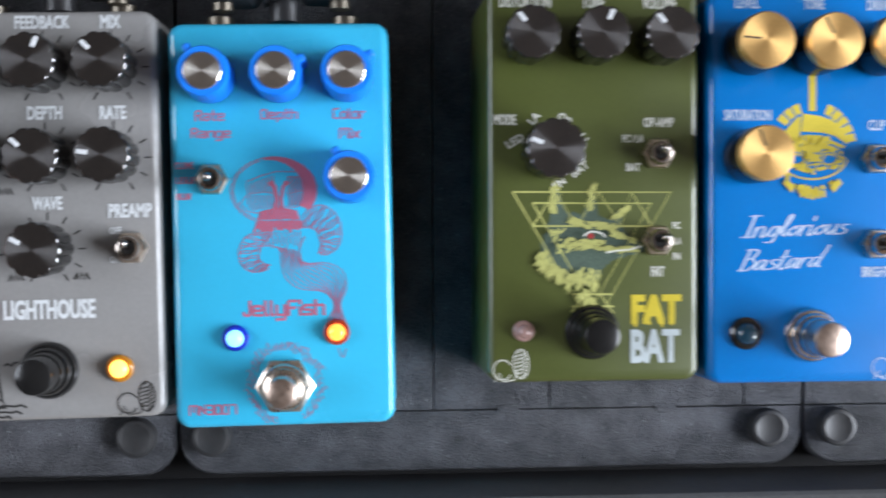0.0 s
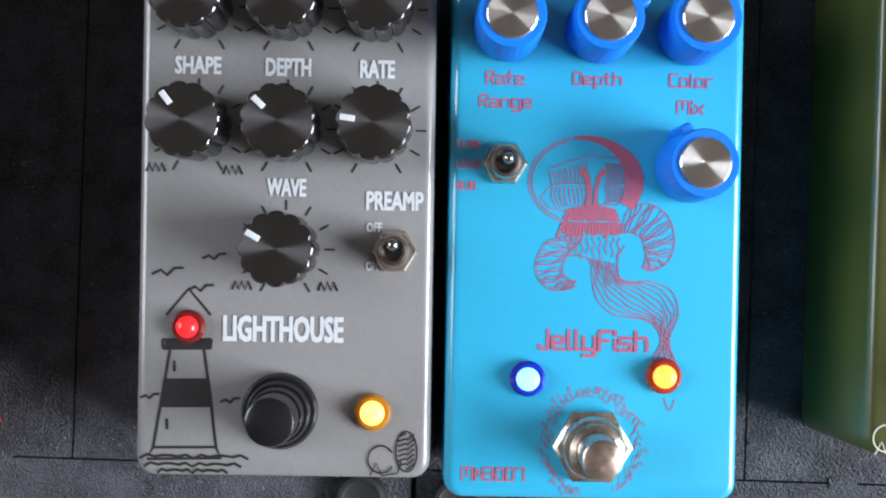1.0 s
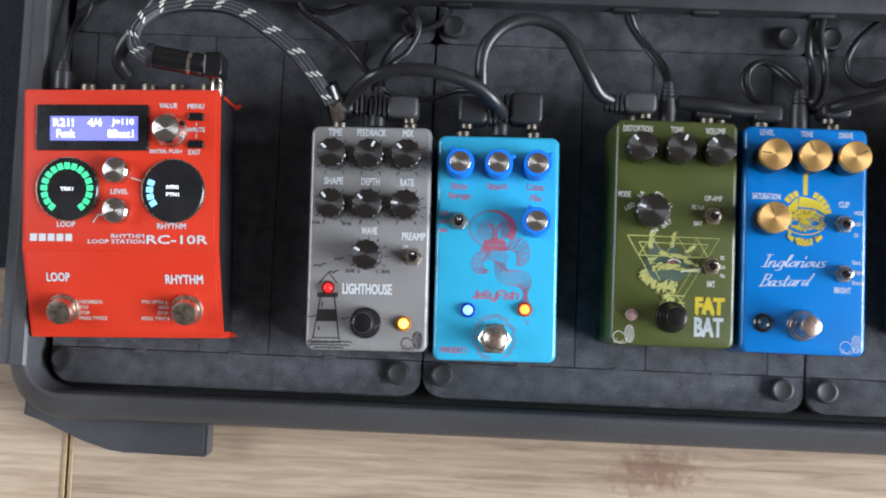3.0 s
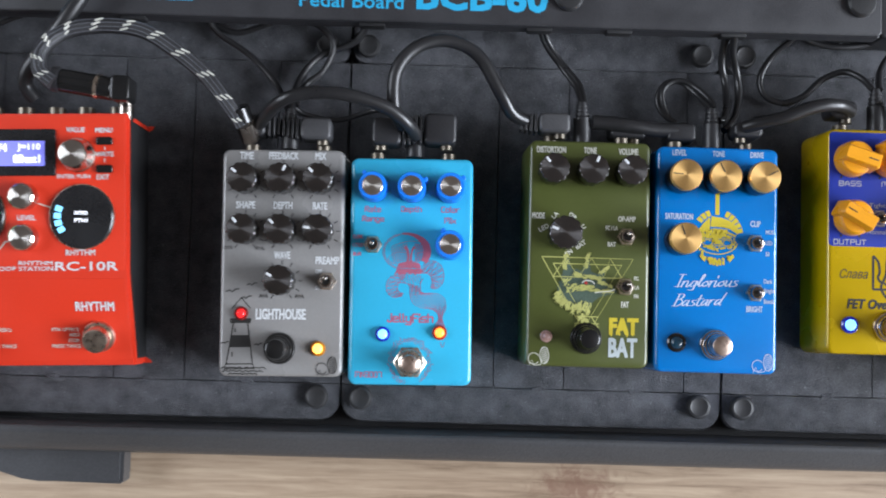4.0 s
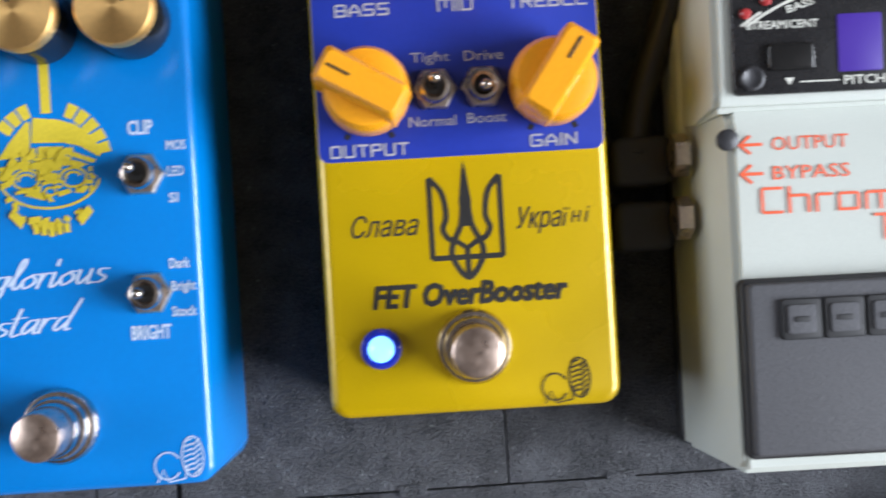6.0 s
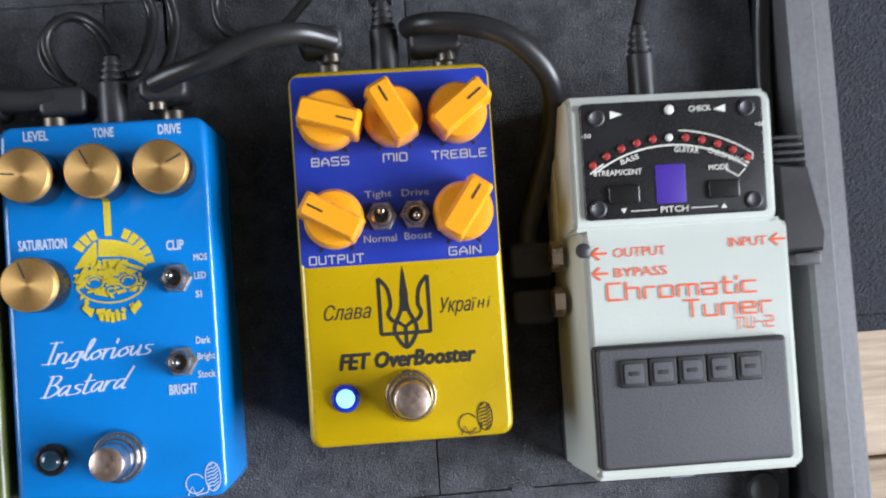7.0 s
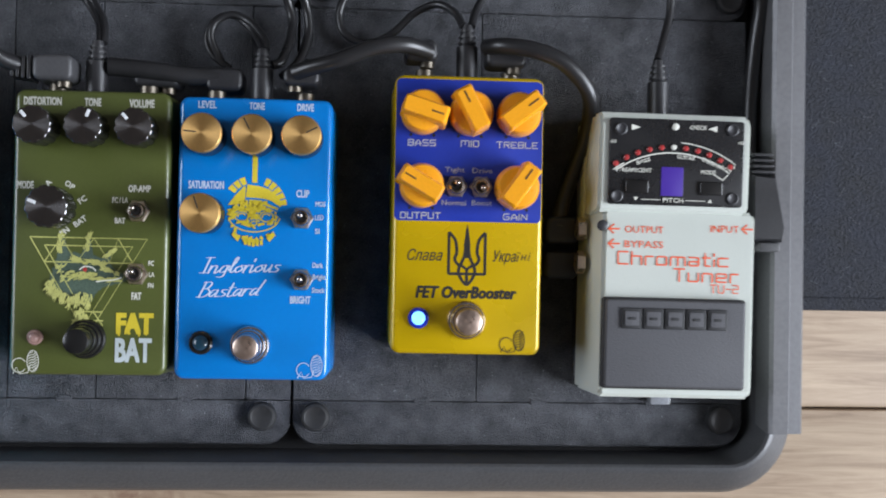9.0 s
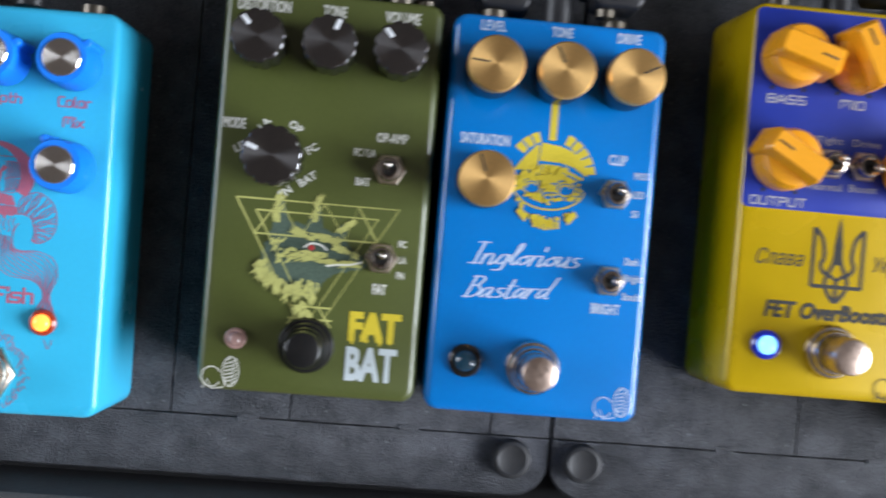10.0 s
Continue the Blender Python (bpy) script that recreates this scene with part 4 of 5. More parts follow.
for wy, wx0, wx1 in ((-56.0, -31.5, -7.5), (-57.8, -30.5, -9.0), (-59.2, -27.5, -12.0)):
    n = 14
    art.append([(wx0 + (wx1 - wx0) * i / n, wy + 0.9 * abs(math.sin(i * 1.35)) - 0.4) for i in range(n + 1)])
for sx, sy in ((-29.0, 7.8), (-12.0, 7.4), (-9.6, -18.0), (9.4, -18.0)):
    art.append([(sx - 2.0, sy - 0.9), (sx - 1.4, sy + 1.0), (sx - 0.6, sy - 0.9), (sx, sy + 1.0), (sx + 0.8, sy - 0.9), (sx + 1.4, sy + 1.0), (sx + 2.2, sy - 0.9)])
part("lighthouse_drawing", ribbon(art, 0.58, ZT), JET, grey)
part("lighthouse_band", patches([[(LX - 5.3, -38.8), (LX + 4.6, -38.6), (LX + 5.4, -45.0), (LX - 6.1, -45.2)], [(LX - 5.0, -30.4), (LX + 4.8, -30.2), (LX + 4.6, -32.0), (LX - 5.0, -32.1)]], ZT), JET, grey)

# ---- sky blue stomp box ----
jelly = enclosure("stomp_box", "glossy sky blue stomp box with red jellyfish line drawing", CYANPAINT, -0.0485, -0.0123, 0.85)
for kx, ky, ka in ((-20.4, 44.0, 123), (0, 44.0, 26), (20.4, 44.0, 35), (20.4, 13.7, 117)):
    add_knob_blue(jelly, kx, ky, ka, ZT)
for s, x, y, h, w in (("Rate", -20.7, 32.9, 3.2, 8.7), ("Range", -20.5, 27.3, 3.9, 11.8), ("Depth", -0.2, 32.7, 3.9, 11.0), ("Color", 20.6, 33.1, 3.2, 9.8), ("Mix", 20.6, 27.2, 3.2, 6.2),
                      ("CLONE", -28.4, 18.1, 1.9, 5.4), ("LESLIE", -28.3, 13.7, 1.9, 5.6), ("BLUR", -28.8, 8.9, 1.9, 4.2), ("JellyFish", 0, -25.6, 6.2, 24.6), ("MN3007", -21.7, -54.9, 3.1, 14.2)):
    strokes(jelly, s, x, y, h, REDPRINT, ZT, w, 0.78 if h > 5 else 0.30 if h < 2 else 0.43)
add_toggle(jelly, -20.5, 13.9, (0.05, 0.1), ZT)
add_led(jelly, -14.5, -33.5, LED_BLUE, BEZEL_BLUE, 0.0033, ZT)
add_led(jelly, 15.6, -32.4, LED_ORANGE, BEZEL_RED, 0.0033, ZT)
add_footswitch(jelly, 0.0, -48.2, NICKEL, CAPMETAL, False, ZT, 0.0044)
lines = [arc(-2.2, 10.3, 12.8, 20, 258, 34, 10.0), arc(-2.0, 10.3, 12.3, 110, 258, 26, 9.5)]
# ribbed wings inside the bell
lines += [[(-10.6, 12.6), (-9.8, 9.4), (-12.4, 6.6), (-10.2, 4.2), (-7.1, 3.6)], [(-10.4, 13.0), (-6.0, 14.8), (-1.4, 16.0), (5.6, 15.8)], [(1.8, 14.4), (6.8, 14.2), (8.2, 10.4), (7.6, 6.6), (4.2, 5.2)], [(-9.8, 9.4), (-5.0, 9.9), (-1.2, 9.2)], [(8.2, 10.4), (4.8, 9.8), (1.6, 9.4)], [(-7.1, 3.6), (-1.0, 5.4), (4.2, 5.2)]]
for k in range(9):
    f = k / 8
    lines.append([(-9.6 + 7.0 * f, 12.4 + 2.4 * f), (-8.9 + 6.8 * f, 11.0 + 1.2 * f), (-9.0 + 7.2 * f, 9.7)])
    lines.append([(-9.6 + 7.2 * f, 9.0), (-10.0 + 8.2 * f, 6.6 + 0.9 * f), (-8.6 + 6.8 * f, 4.4 + 0.9 * f)])
    lines.append([(2.0 + 5.0 * f, 14.2), (2.6 + 4.8 * f, 12.2), (2.0 + 5.6 * f, 9.8)])
    lines.append([(2.0 + 5.6 * f, 9.4), (2.4 + 5.2 * f, 7.6), (2.2 + 4.6 * f, 5.4 + 1.0 * f)])


def between(a, b, count, wave, seed):
    """Wavy lines that lead from one edge curve to another, side by side."""
    out = []
    for k in range(count):
        f = (k + 0.5) / count
        p, q = (Vector(e[min(int(f * len(e)), len(e) - 1)][:2]) for e in (a, b))
        n = Vector((p.y - q.y, q.x - p.x)).normalized()
        out.append([tuple(p.lerp(q, g) + n * wave * math.sin(9 * g + seed + 1.3 * k)) for g in np.linspace(0, 1, 9)])
    return out


def curve2(points):
    return [(p.x, p.y) for p in smooth_path([(x, y, 0) for x, y in points], 6)]


# curled arms, then the trailing body
left_out = curve2([(-6.2, -2.0), (-10.7, -3.3), (-12.9, -7.3), (-12.5, -11.2), (-9.4, -13.9), (-4.9, -13.5)])
left_in = curve2([(-3.0, -2.6), (-4.6, -4.6), (-6.4, -6.6), (-7.1, -9.9), (-5.4, -11.6), (-4.0, -11.8)])
right_out = curve2([(7.6, 4.7), (12.0, 5.7), (16.1, 2.9), (17.6, -2.0), (16.5, -6.8), (13.0, -9.2), (10.7, -8.6)])
right_in = curve2([(5.0, -1.0), (8.0, -1.0), (10.2, -2.0), (11.0, -4.2), (11.4, -5.8), (11.2, -7.2), (10.7, -8.6)])
body_left = curve2([(-7.0, -6.4), (-3.6, -6.2), (-0.9, -7.4), (-0.4, -11.7), (0.9, -16.1), (4.9, -19.2), (11.2, -20.1), (14.3, -22.3), (15.0, -25.4), (13.2, -29.0), (13.8, -32.0)])
body_right = curve2([(6.7, -3.6), (5.2, -6.4), (5.4, -10.4), (7.6, -11.7), (12.9, -11.7), (17.4, -13.9), (18.8, -18.8), (17.0, -23.6), (17.2, -26.4), (18.7, -30.4), (19.0, -34.6)])
lines += [left_out, left_in, right_out, right_in, body_left, body_right]
lines += between(left_out, left_in, 22, 0.22, 0.0) + between(right_out, right_in, 27, 0.22, 2.0)
for k in range(1, 10):
    f = k / 10
    lines.append([(p[0] * (1 - f) + q[0] * f + 0.2 * math.sin(0.8 * i + 2 * k), p[1] * (1 - f) + q[1] * f) for i, (p, q) in enumerate(zip(body_left, body_right))][8:54])
for k in range(9):
    lines.append([(-5.6 + 1.35 * k + 0.3 * math.sin(1.2 * i + k), -2.0 - 0.55 * i) for i in range(8 + k % 3)])
lines.append(curve2([(16.0, -37.4), (17.2, -40.2), (18.4, -37.6)]))
part("jellyfish_drawing", ribbon(lines, 0.23, ZT), REDLINE, jelly)
outer, inner = arc(-2.2, 10.3, 12.7, 104, -36, 22, 10.2), arc(-3.9, 10.2, 10.4, 96, -28, 22, 9.3)
crescent = [[outer[i], outer[i + 1], inner[i + 1], inner[i]] for i in range(22)]
stalk = [[(-4.2, 12.6), (-2.6, 11.0), (-1.9, 8.0), (-2.6, 4.6), (-1.2, 4.6), (-0.9, 8.0), (-1.4, 11.4), (-2.6, 13.4)], [(2.6, 12.6), (1.0, 11.2), (0.3, 8.0), (0.5, 4.6), (-0.6, 4.6), (-0.5, 8.0), (0.0, 11.2), (1.2, 13.4)]]
skirt = []
fringe = random.Random(6)
for i in range(20):
    f, g = i / 20, (i + 0.86) / 20
    top = 4.2 + 0.9 * math.sin(math.pi * f)
    for y0, y1 in ((top, 1.6), (1.3, -0.6 - fringe.uniform(0.0, 1.9))):
        wide0, wide1 = 10.8 + 0.75 * (4.2 - y0), 10.8 + 0.75 * (4.2 - y1)
        skirt.append([(-0.9 + (f - 0.5) * wide0, y0), (-0.9 + (g - 0.5) * wide0, y0), (-0.9 + (g - 0.5) * wide1, y1), (-0.9 + (f - 0.5) * wide1, y1 + fringe.uniform(-0.3, 0.3))])
tagged(part("jellyfish_bell", patches(crescent + stalk + skirt, ZT), REDPRINT, jelly), kind="stuff")
rnd = random.Random(4)
curls = []
for k in range(52):
    a = 2 * math.pi * k / 52
    out = rnd.uniform(0.86, 1.02)
    cx, cy, s = 11.4 * out * math.cos(a), -48.2 + 12.4 * out * math.sin(a), rnd.uniform(0.7, 1.4)
    curls.append([(cx + s * math.cos(b + a), cy + s * math.sin(1.6 * b)) for b in np.linspace(0, 4.5, 9)])
part("scroll_print", ribbon([c for c in curls if all(abs(p[0]) < 31 and p[1] > -59.5 for p in c)], 0.17, ZT), REDLINE, jelly)

# ---- olive stomp box ----
fat = enclosure("stomp_box", "olive green stomp box with triangle and beast print", GREENPAINT, 0.0459, -0.0003, 0.07)
for kx, ky, ka in ((-20.5, 43.6, 130), (0, 43.6, 68), (20.5, 43.6, 131)):
    add_knob_fluted(fat, kx, ky, ka, z=ZT)
add_knob_fluted(fat, -14.0, 10.0, 160, 0.0088, z=ZT)
for s, x, y, h, w in (("DISTORTION", -20.9, 55.4, 3.3, 15.5), ("TONE", 0, 55.4, 3.3, 6.8), ("VOLUME", 20.5, 55.3, 3.3, 10.4), ("MODE", -27.2, 19.7, 3.1, 6.6), ("OP-AMP", 20.2, 19.0, 2.8, 9.2), ("FC / LA", 12.2, 14.0, 2.3, 6.4),
                      ("BAT", 12.3, 5.3, 2.3, 4.2), ("FC", 25.7, -12.6, 2.0, 2.2), ("LA", 26.0, -17.4, 2.0, 2.2), ("FN", 25.7, -22.1, 2.0, 2.2), ("FAT", 19.8, -26.7, 3.0, 3.9)):
    word(fat, s, x, y, h, CREAM, ZT, w, bold=0.022)
for s, x, y, a in (("LED", -24.2, 13.3, 30), ("LA", -18.3, 20.2, 50), ("OP", -8.9, 20.0, -35), ("FC", -3.6, 13.9, 35), ("BAT", -4.3, 4.7, 35), ("FN", -10.6, 0.3, 40)):
    word(fat, s, x, y, 2.3, CREAM, ZT, 0, bold=0.02, turn=a)
word(fat, "FAT", 19.4, -38.3, 8.0, YELLOW, ZT, 14.6, bold=0.042)
part("drip_print", patches([[(x, -42.1), (x + 1.2, -42.1), (x + 0.9, -42.1 - d), (x + 0.3, -42.1 - d)] for x, d in ((12.2, 1.6), (16.6, 1.0), (20.6, 1.7), (23.6, 1.2))], ZT), YELLOW, fat)
word(fat, "BAT", 19.0, -49.6, 9.6, PALEGREY, ZT, 14.6, bold=0.024)
add_toggle(fat, 19.9, 9.4, (-0.15, 0.3), ZT)
add_toggle(fat, 19.6, -17.2, (0.1, 0.35), ZT)
add_led(fat, -21.8, -44.5, LED_PINK, LED_PINK, 0.0027, ZT)
add_footswitch(fat, -0.8, -45.0, BLACK, BLACK, True, ZT, 0.0053)
maker_mark(fat, -26.0, -55.8, CREAM)
tri = [[(-24.9, -2.2), (23.9, -2.4), (-0.4, -44.0)], [(-18.8, -5.6), (17.8, -5.8), (-0.4, -37.0)]]
part("triangle_print", ribbon([t + [t[0]] for t in tri] + [[(-18.8, -12.6), (-12.0, -2.3), (-5.2, -12.6), (1.6, -2.4), (8.4, -12.6), (11.7, -2.4), (18.0, -12.8)], [(-18.8, -12.6), (18.0, -12.8)],
                               [(-7.0, -39.0), (-2.6, -33.5), (5.8, -33.6)], [(6.0, -39.4), (2.0, -33.6), (-6.8, -33.4)], [(-6.9, -37.2), (6.2, -37.3)]], 0.5, ZT), LIME, fat)
rnd = random.Random(11)


def splash(cx, cy, rx, ry, count, size, tilt=0.0):
    out = []
    for _ in range(count):
        a, q = rnd.uniform(0, 2 * math.pi), math.sqrt(rnd.random())
        x, y = cx + rx * q * math.cos(a), cy + ry * q * math.sin(a)
        n, s = rnd.randint(4, 7), size * rnd.uniform(0.4, 1.2)
        t = tilt + rnd.uniform(-0.5, 0.5)
        poly = []
        for i in range(n):
            b = 2 * math.pi * i / n
            u, v = s * rnd.uniform(0.5, 1.3) * math.cos(b) * 1.7, s * rnd.uniform(0.4, 1.0) * math.sin(b)
            poly.append((x + u * math.cos(t) - v * math.sin(t), y + u * math.sin(t) + v * math.cos(t)))
        out.append(poly)
    return out


def ragged(points, rough):
    """A closed outline through the points with tufts along it."""
    line = smooth_path([(x, y, 0) for x, y in points + points[:1]], 7)
    cx, cy = (sum(p[i] for p in points) / len(points) for i in (0, 1))
    return [(cx + (p.x - cx) * f, cy + (p.y - cy) * f) for p in line[:-1] for f in (1 + rnd.uniform(-rough, rough),)]


def fur(x0, y0, x1, y1, spread, count, size, lean):
    """Tapered hair strokes scattered along a line, all leaning one way."""
    out = []
    for _ in range(count):
        f, o = rnd.random(), rnd.uniform(-spread, spread)
        n = Vector((y0 - y1, x1 - x0)).normalized()
        p = Vector((x0 + (x1 - x0) * f, y0 + (y1 - y0) * f)) + n * o
        t, long, wide = radians(lean + rnd.uniform(-24, 24)), size * rnd.uniform(0.6, 1.5), rnd.uniform(0.28, 0.62)
        d, w = Vector((math.cos(t), math.sin(t))), Vector((-math.sin(t), math.cos(t)))
        bow = w * rnd.uniform(-0.4, 0.4)
        out.append([tuple(q) for q in (p - w * wide * 0.6, p + d * long * 0.5 - w * wide * 0.7 + bow, p + d * long, p + d * long * 0.5 + w * wide * 0.7 + bow, p + w * wide * 0.6)])
    return out


head = ragged([(-14.2, -13.5), (-12.6, -8.0), (-8.0, -8.4), (-3.5, -9.0), (1.5, -9.6), (6.5, -12.0), (11.0, -15.2), (15.0, -18.4), (14.2, -21.0), (8.5, -22.4), (3.5, -25.2), (0.5, -30.0), (-4.5, -30.5), (-10.5, -27.6), (-15.2, -23.6), (-16.0, -18.0)], 0.045)
ears = [[(-13.6, -10.0), (-12.2, -3.6), (-11.6, 0.2), (-10.2, -3.4), (-8.6, -9.6)], [(-3.8, -9.6), (-1.4, -4.4), (-0.4, -0.2), (0.6, -4.6), (1.6, -10.2)], [(4.6, -11.2), (7.0, -8.2), (9.2, -7.0), (9.0, -9.4), (8.2, -12.6)]]
part("beast_print_shade", patches([head] + ears, ZT), TEAL, fat)
coat = fur(-12.6, -9.0, -11.6, -1.0, 0.9, 34, 2.4, 88) + fur(-1.6, -9.0, -0.4, -1.4, 0.8, 26, 2.2, 86) + fur(5.2, -10.6, 9.4, -8.2, 0.9, 20, 2.0, 40)
coat += fur(-6.5, -11.6, 8.0, -13.4, 1.0, 60, 2.6, 172) + fur(-7.0, -17.8, 3.5, -18.4, 1.3, 54, 2.6, 184) + fur(3.0, -19.4, 14.2, -20.2, 0.7, 46, 2.4, 178)
coat += fur(-16.2, -20.0, -14.0, -25.4, 1.7, 60, 2.3, 238) + fur(-14.0, -24.6, -6.5, -28.8, 1.5, 56, 2.6, 250) + fur(-6.0, -27.0, 1.0, -28.2, 2.6, 46, 2.8, 262) + fur(-3.8, -32.0, 1.6, -40.5, 1.7, 60, 2.2, 262)
coat += fur(-11.0, -13.0, -8.5, -20.0, 1.8, 26, 2.0, 215) + fur(6.0, -15.0, 13.0, -17.6, 0.8, 24, 2.0, 155)
part("beast_print", patches(coat, ZT + 0.00004), LIME, fat)
part("beast_mouth", ribbon([curve2([(3.4, -20.8), (7.0, -20.2), (10.6, -19.9), (14.0, -18.9)]), curve2([(-3.6, -15.8), (-1.4, -14.4), (1.8, -14.9), (3.2, -16.2)])], 0.5, ZT + 0.0020), CREAM, fat)
part("beast_eye", turned([(0.0009, 0), (0.0008, 0.0002), (0.0004, 0.00025)], 16), LED_DULLRED, fat, at=(-0.0014, -0.0157, ZT + 0.0019))

# ---- strong blue stomp box ----
ib = enclosure("stomp_box", "strong blue stomp box with gold knobs and yellow skull print", BLUEPAINT, 0.1145, -0.0016, -0.07)
for kx, ky, ka in ((-20.4, 43.0, 175), (0.2, 43.0, 117), (20.6, 43.0, 27), (-20.4, 9.8, 110)):
    add_knob_gold(ib, kx, ky, ka, ZT)
for s, x, y, h, w in (("LEVEL", -20.7, 57.0, 3.0, 7.6), ("TONE", 0.3, 56.9, 3.0, 6.4), ("DRIVE", 21.0, 56.8, 3.0, 7.0), ("SATURATION", -20.5, 22.6, 3.2, 14.8), ("CLIP", 20.5, 19.7, 3.1, 5.4), ("MOS", 28.2, 15.4, 2.1, 4.2), ("LED", 27.8, 9.6, 2.1, 3.6),
                      ("SI", 27.0, 3.7, 2.1, 1.9), ("Dark", 27.5, -10.9, 2.2, 4.4), ("Bright", 28.2, -16.3, 2.8, 5.4), ("Stock", 28.0, -21.6, 2.2, 5.4), ("BRIGHT", 20.4, -25.9, 3.1, 8.6)):
    word(ib, s, x, y, h, PALE, ZT, w, bold=0.018)
strokes(ib, "Inglorious", -5.4, -12.2, 9.0, PALE, ZT, 35.0, 0.66, BRUSH, True, 0.55, 2.0)
strokes(ib, "Bastard", -9.0, -21.7, 7.2, PALE, ZT, 30.0, 0.66, BRUSH, True, 0.55, 3.0)
add_toggle(ib, 20.4, 9.2, (-0.05, 0.25), ZT)
add_toggle(ib, 20.6, -17.2, (0.0, 0.1), ZT)
add_led(ib, -21.2, -44.7, LED_SMOKE, BLACK, 0.0042, ZT)
add_footswitch(ib, -0.6, -45.4, CHROME, CAPMETAL, False, ZT, 0.0053, True)
maker_mark(ib, 24.5, -55.2, PALE)
rnd = random.Random(7)
SKY_ = 12.5
shapes = [[(-1.1, 24.0), (1.1, 24.0), (1.1, 36.5), (-1.1, 36.5)]]
for k in range(13):
    if k in (0, 1, 5, 6, 7):
        continue
    a0, a1 = radians(168 - 12.4 * k), radians(168 - 12.4 * (k + 0.82))
    shapes.append([(12.0 * math.cos(a0), SKY_ + 12.0 * math.sin(a0) * 0.95), (12.0 * math.cos(a1), SKY_ + 12.0 * math.sin(a1) * 0.95), (16.0 * math.cos(a1), SKY_ + 14.6 * math.sin(a1)), (16.0 * math.cos(a0), SKY_ + 14.6 * math.sin(a0))])
shapes += [[(-4.4, 22.5), (-8.3, 18.2), (-11.2, 14.2), (-7.5, 14.4), (-4.0, 15.0), (-3.7, 22.0)], [(-3.1, 23.2), (2.4, 22.5), (6.4, 21.2), (9.8, 18.4), (12.0, 15.0), (11.1, 13.6), (7.1, 16.3), (3.2, 17.3), (-3.6, 17.6)],
           [(-2.2, 16.7), (3.2, 16.5), (3.6, 14.2), (-2.4, 14.0)], [(-8.7, 13.2), (-5.2, 13.4), (-5.0, 10.6), (-8.2, 10.4)], [(-3.2, 13.2), (2.0, 13.5), (2.2, 11.2), (-2.8, 10.8)], [(4.4, 15.6), (10.4, 12.7), (9.8, 11.4), (4.4, 14.4)],
           [(2.9, 13.4), (6.0, 12.6), (9.0, 10.9), (3.2, 11.4)]]
for _ in range(190):
    a, q = rnd.uniform(0, 2 * math.pi), math.sqrt(rnd.random())
    x, y = 10.6 * q * math.cos(a), 7.4 + 9.0 * q * math.sin(a)
    if (abs(abs(x) - 5.2) < 3.2 and 3.6 < y < 10.4) or (abs(x) < 1.5 and 0.8 < y < 5.0):
        continue
    u, v, t = rnd.uniform(0.6, 2.0), rnd.uniform(0.4, 1.1), rnd.choice((0.0, 0.5, -0.5, 1.4, -1.4)) + rnd.uniform(-0.3, 0.3)
    shapes.append([(x + p * u * math.cos(t) - r * v * math.sin(t), y + p * u * math.sin(t) + r * v * math.cos(t)) for p, r in ((-1, -0.7), (0.8, -1), (1, 0.6), (-0.7, 1))])
for k in range(5):
    shapes.append([(-4.6 + 1.95 * k, -3.4 + 0.35 * abs(k - 2)), (-3.2 + 1.95 * k, -3.4 + 0.35 * abs(k - 2)), (-3.1 + 1.9 * k, -0.6), (-4.6 + 1.9 * k, -0.6)])
for s_ in (-1, 1):
    shapes.append([(s_ * 7.6, -1.4), (s_ * 10.6, 1.6), (s_ * 9.4, 3.2), (s_ * 6.4, 0.6)])
# the face narrows to a short jaw, and the crest stays close to the head
shapes = [[(x * 0.88, y) for x, y in p] if all(math.hypot(x, y - SKY_) > 11.3 for x, y in p) and k else [(x, y if y > 14 else 14 - (14 - y) * 0.62) for x, y in p] for k, p in enumerate(shapes)]
part("skull_print", patches(shapes, ZT), YELLOW, ib)
part("skull_outline", ribbon([arc(q * 5.2, 9.5, 2.9, 0, 360, 18, 2.1) for q in (-1, 1)] + [arc(q * 5.2, 9.5, 1.7, 20, 200, 9, 1.2) for q in (-1, 1)] + [arc(0, 9.9, 11.0, 188, 352, 26, 7.0), arc(0, 6.6, 1.3, 0, 360, 10, 0.9)], 0.55, ZT), YELLOW, ib)

# ---- mustard stomp box ----
fet = enclosure("stomp_box", "metallic mustard stomp box with violet panel and orange knobs", YELLOWPAINT, 0.2063, 0.0104, -0.17)
part("violet_panel", slab(0.0638, 0.0616, ZT - 0.0002, ZT + 0.00006, 0.0022, 0.00005, 0.0, 0.0279), PURPLE, fet)
ZP = ZT + 0.00008
for kx, ky, ka in ((-20.4, 43.6, -17), (0.3, 43.6, 118), (20.9, 43.6, 38), (-20.4, 12.0, 150), (20.7, 12.0, 55)):
    add_knob_orange(fet, kx, ky, ka, ZP)
    tagged(part("scale_print", ribbon([[(kx + 9.9 * math.cos(radians(a)), ky + 9.9 * math.sin(radians(a))), (kx + 11.2 * math.cos(radians(a)), ky + 11.2 * math.sin(radians(a)))] for a in (-62, -118)], 1.1, ZP), JET, fet), kind="stuff")
for s, x, y, h, w in (("BASS", -20.6, 30.9, 2.9, 12.2), ("MID", 0.3, 31.0, 2.9, 8.0), ("TREBLE", 21.0, 30.9, 2.9, 18.0), ("OUTPUT", -20.6, -0.6, 2.9, 17.6), ("GAIN", 20.7, -0.4, 2.9, 10.6)):
    strokes(fet, s, x, y, h, GREYPRINT, ZP, w, 0.46)
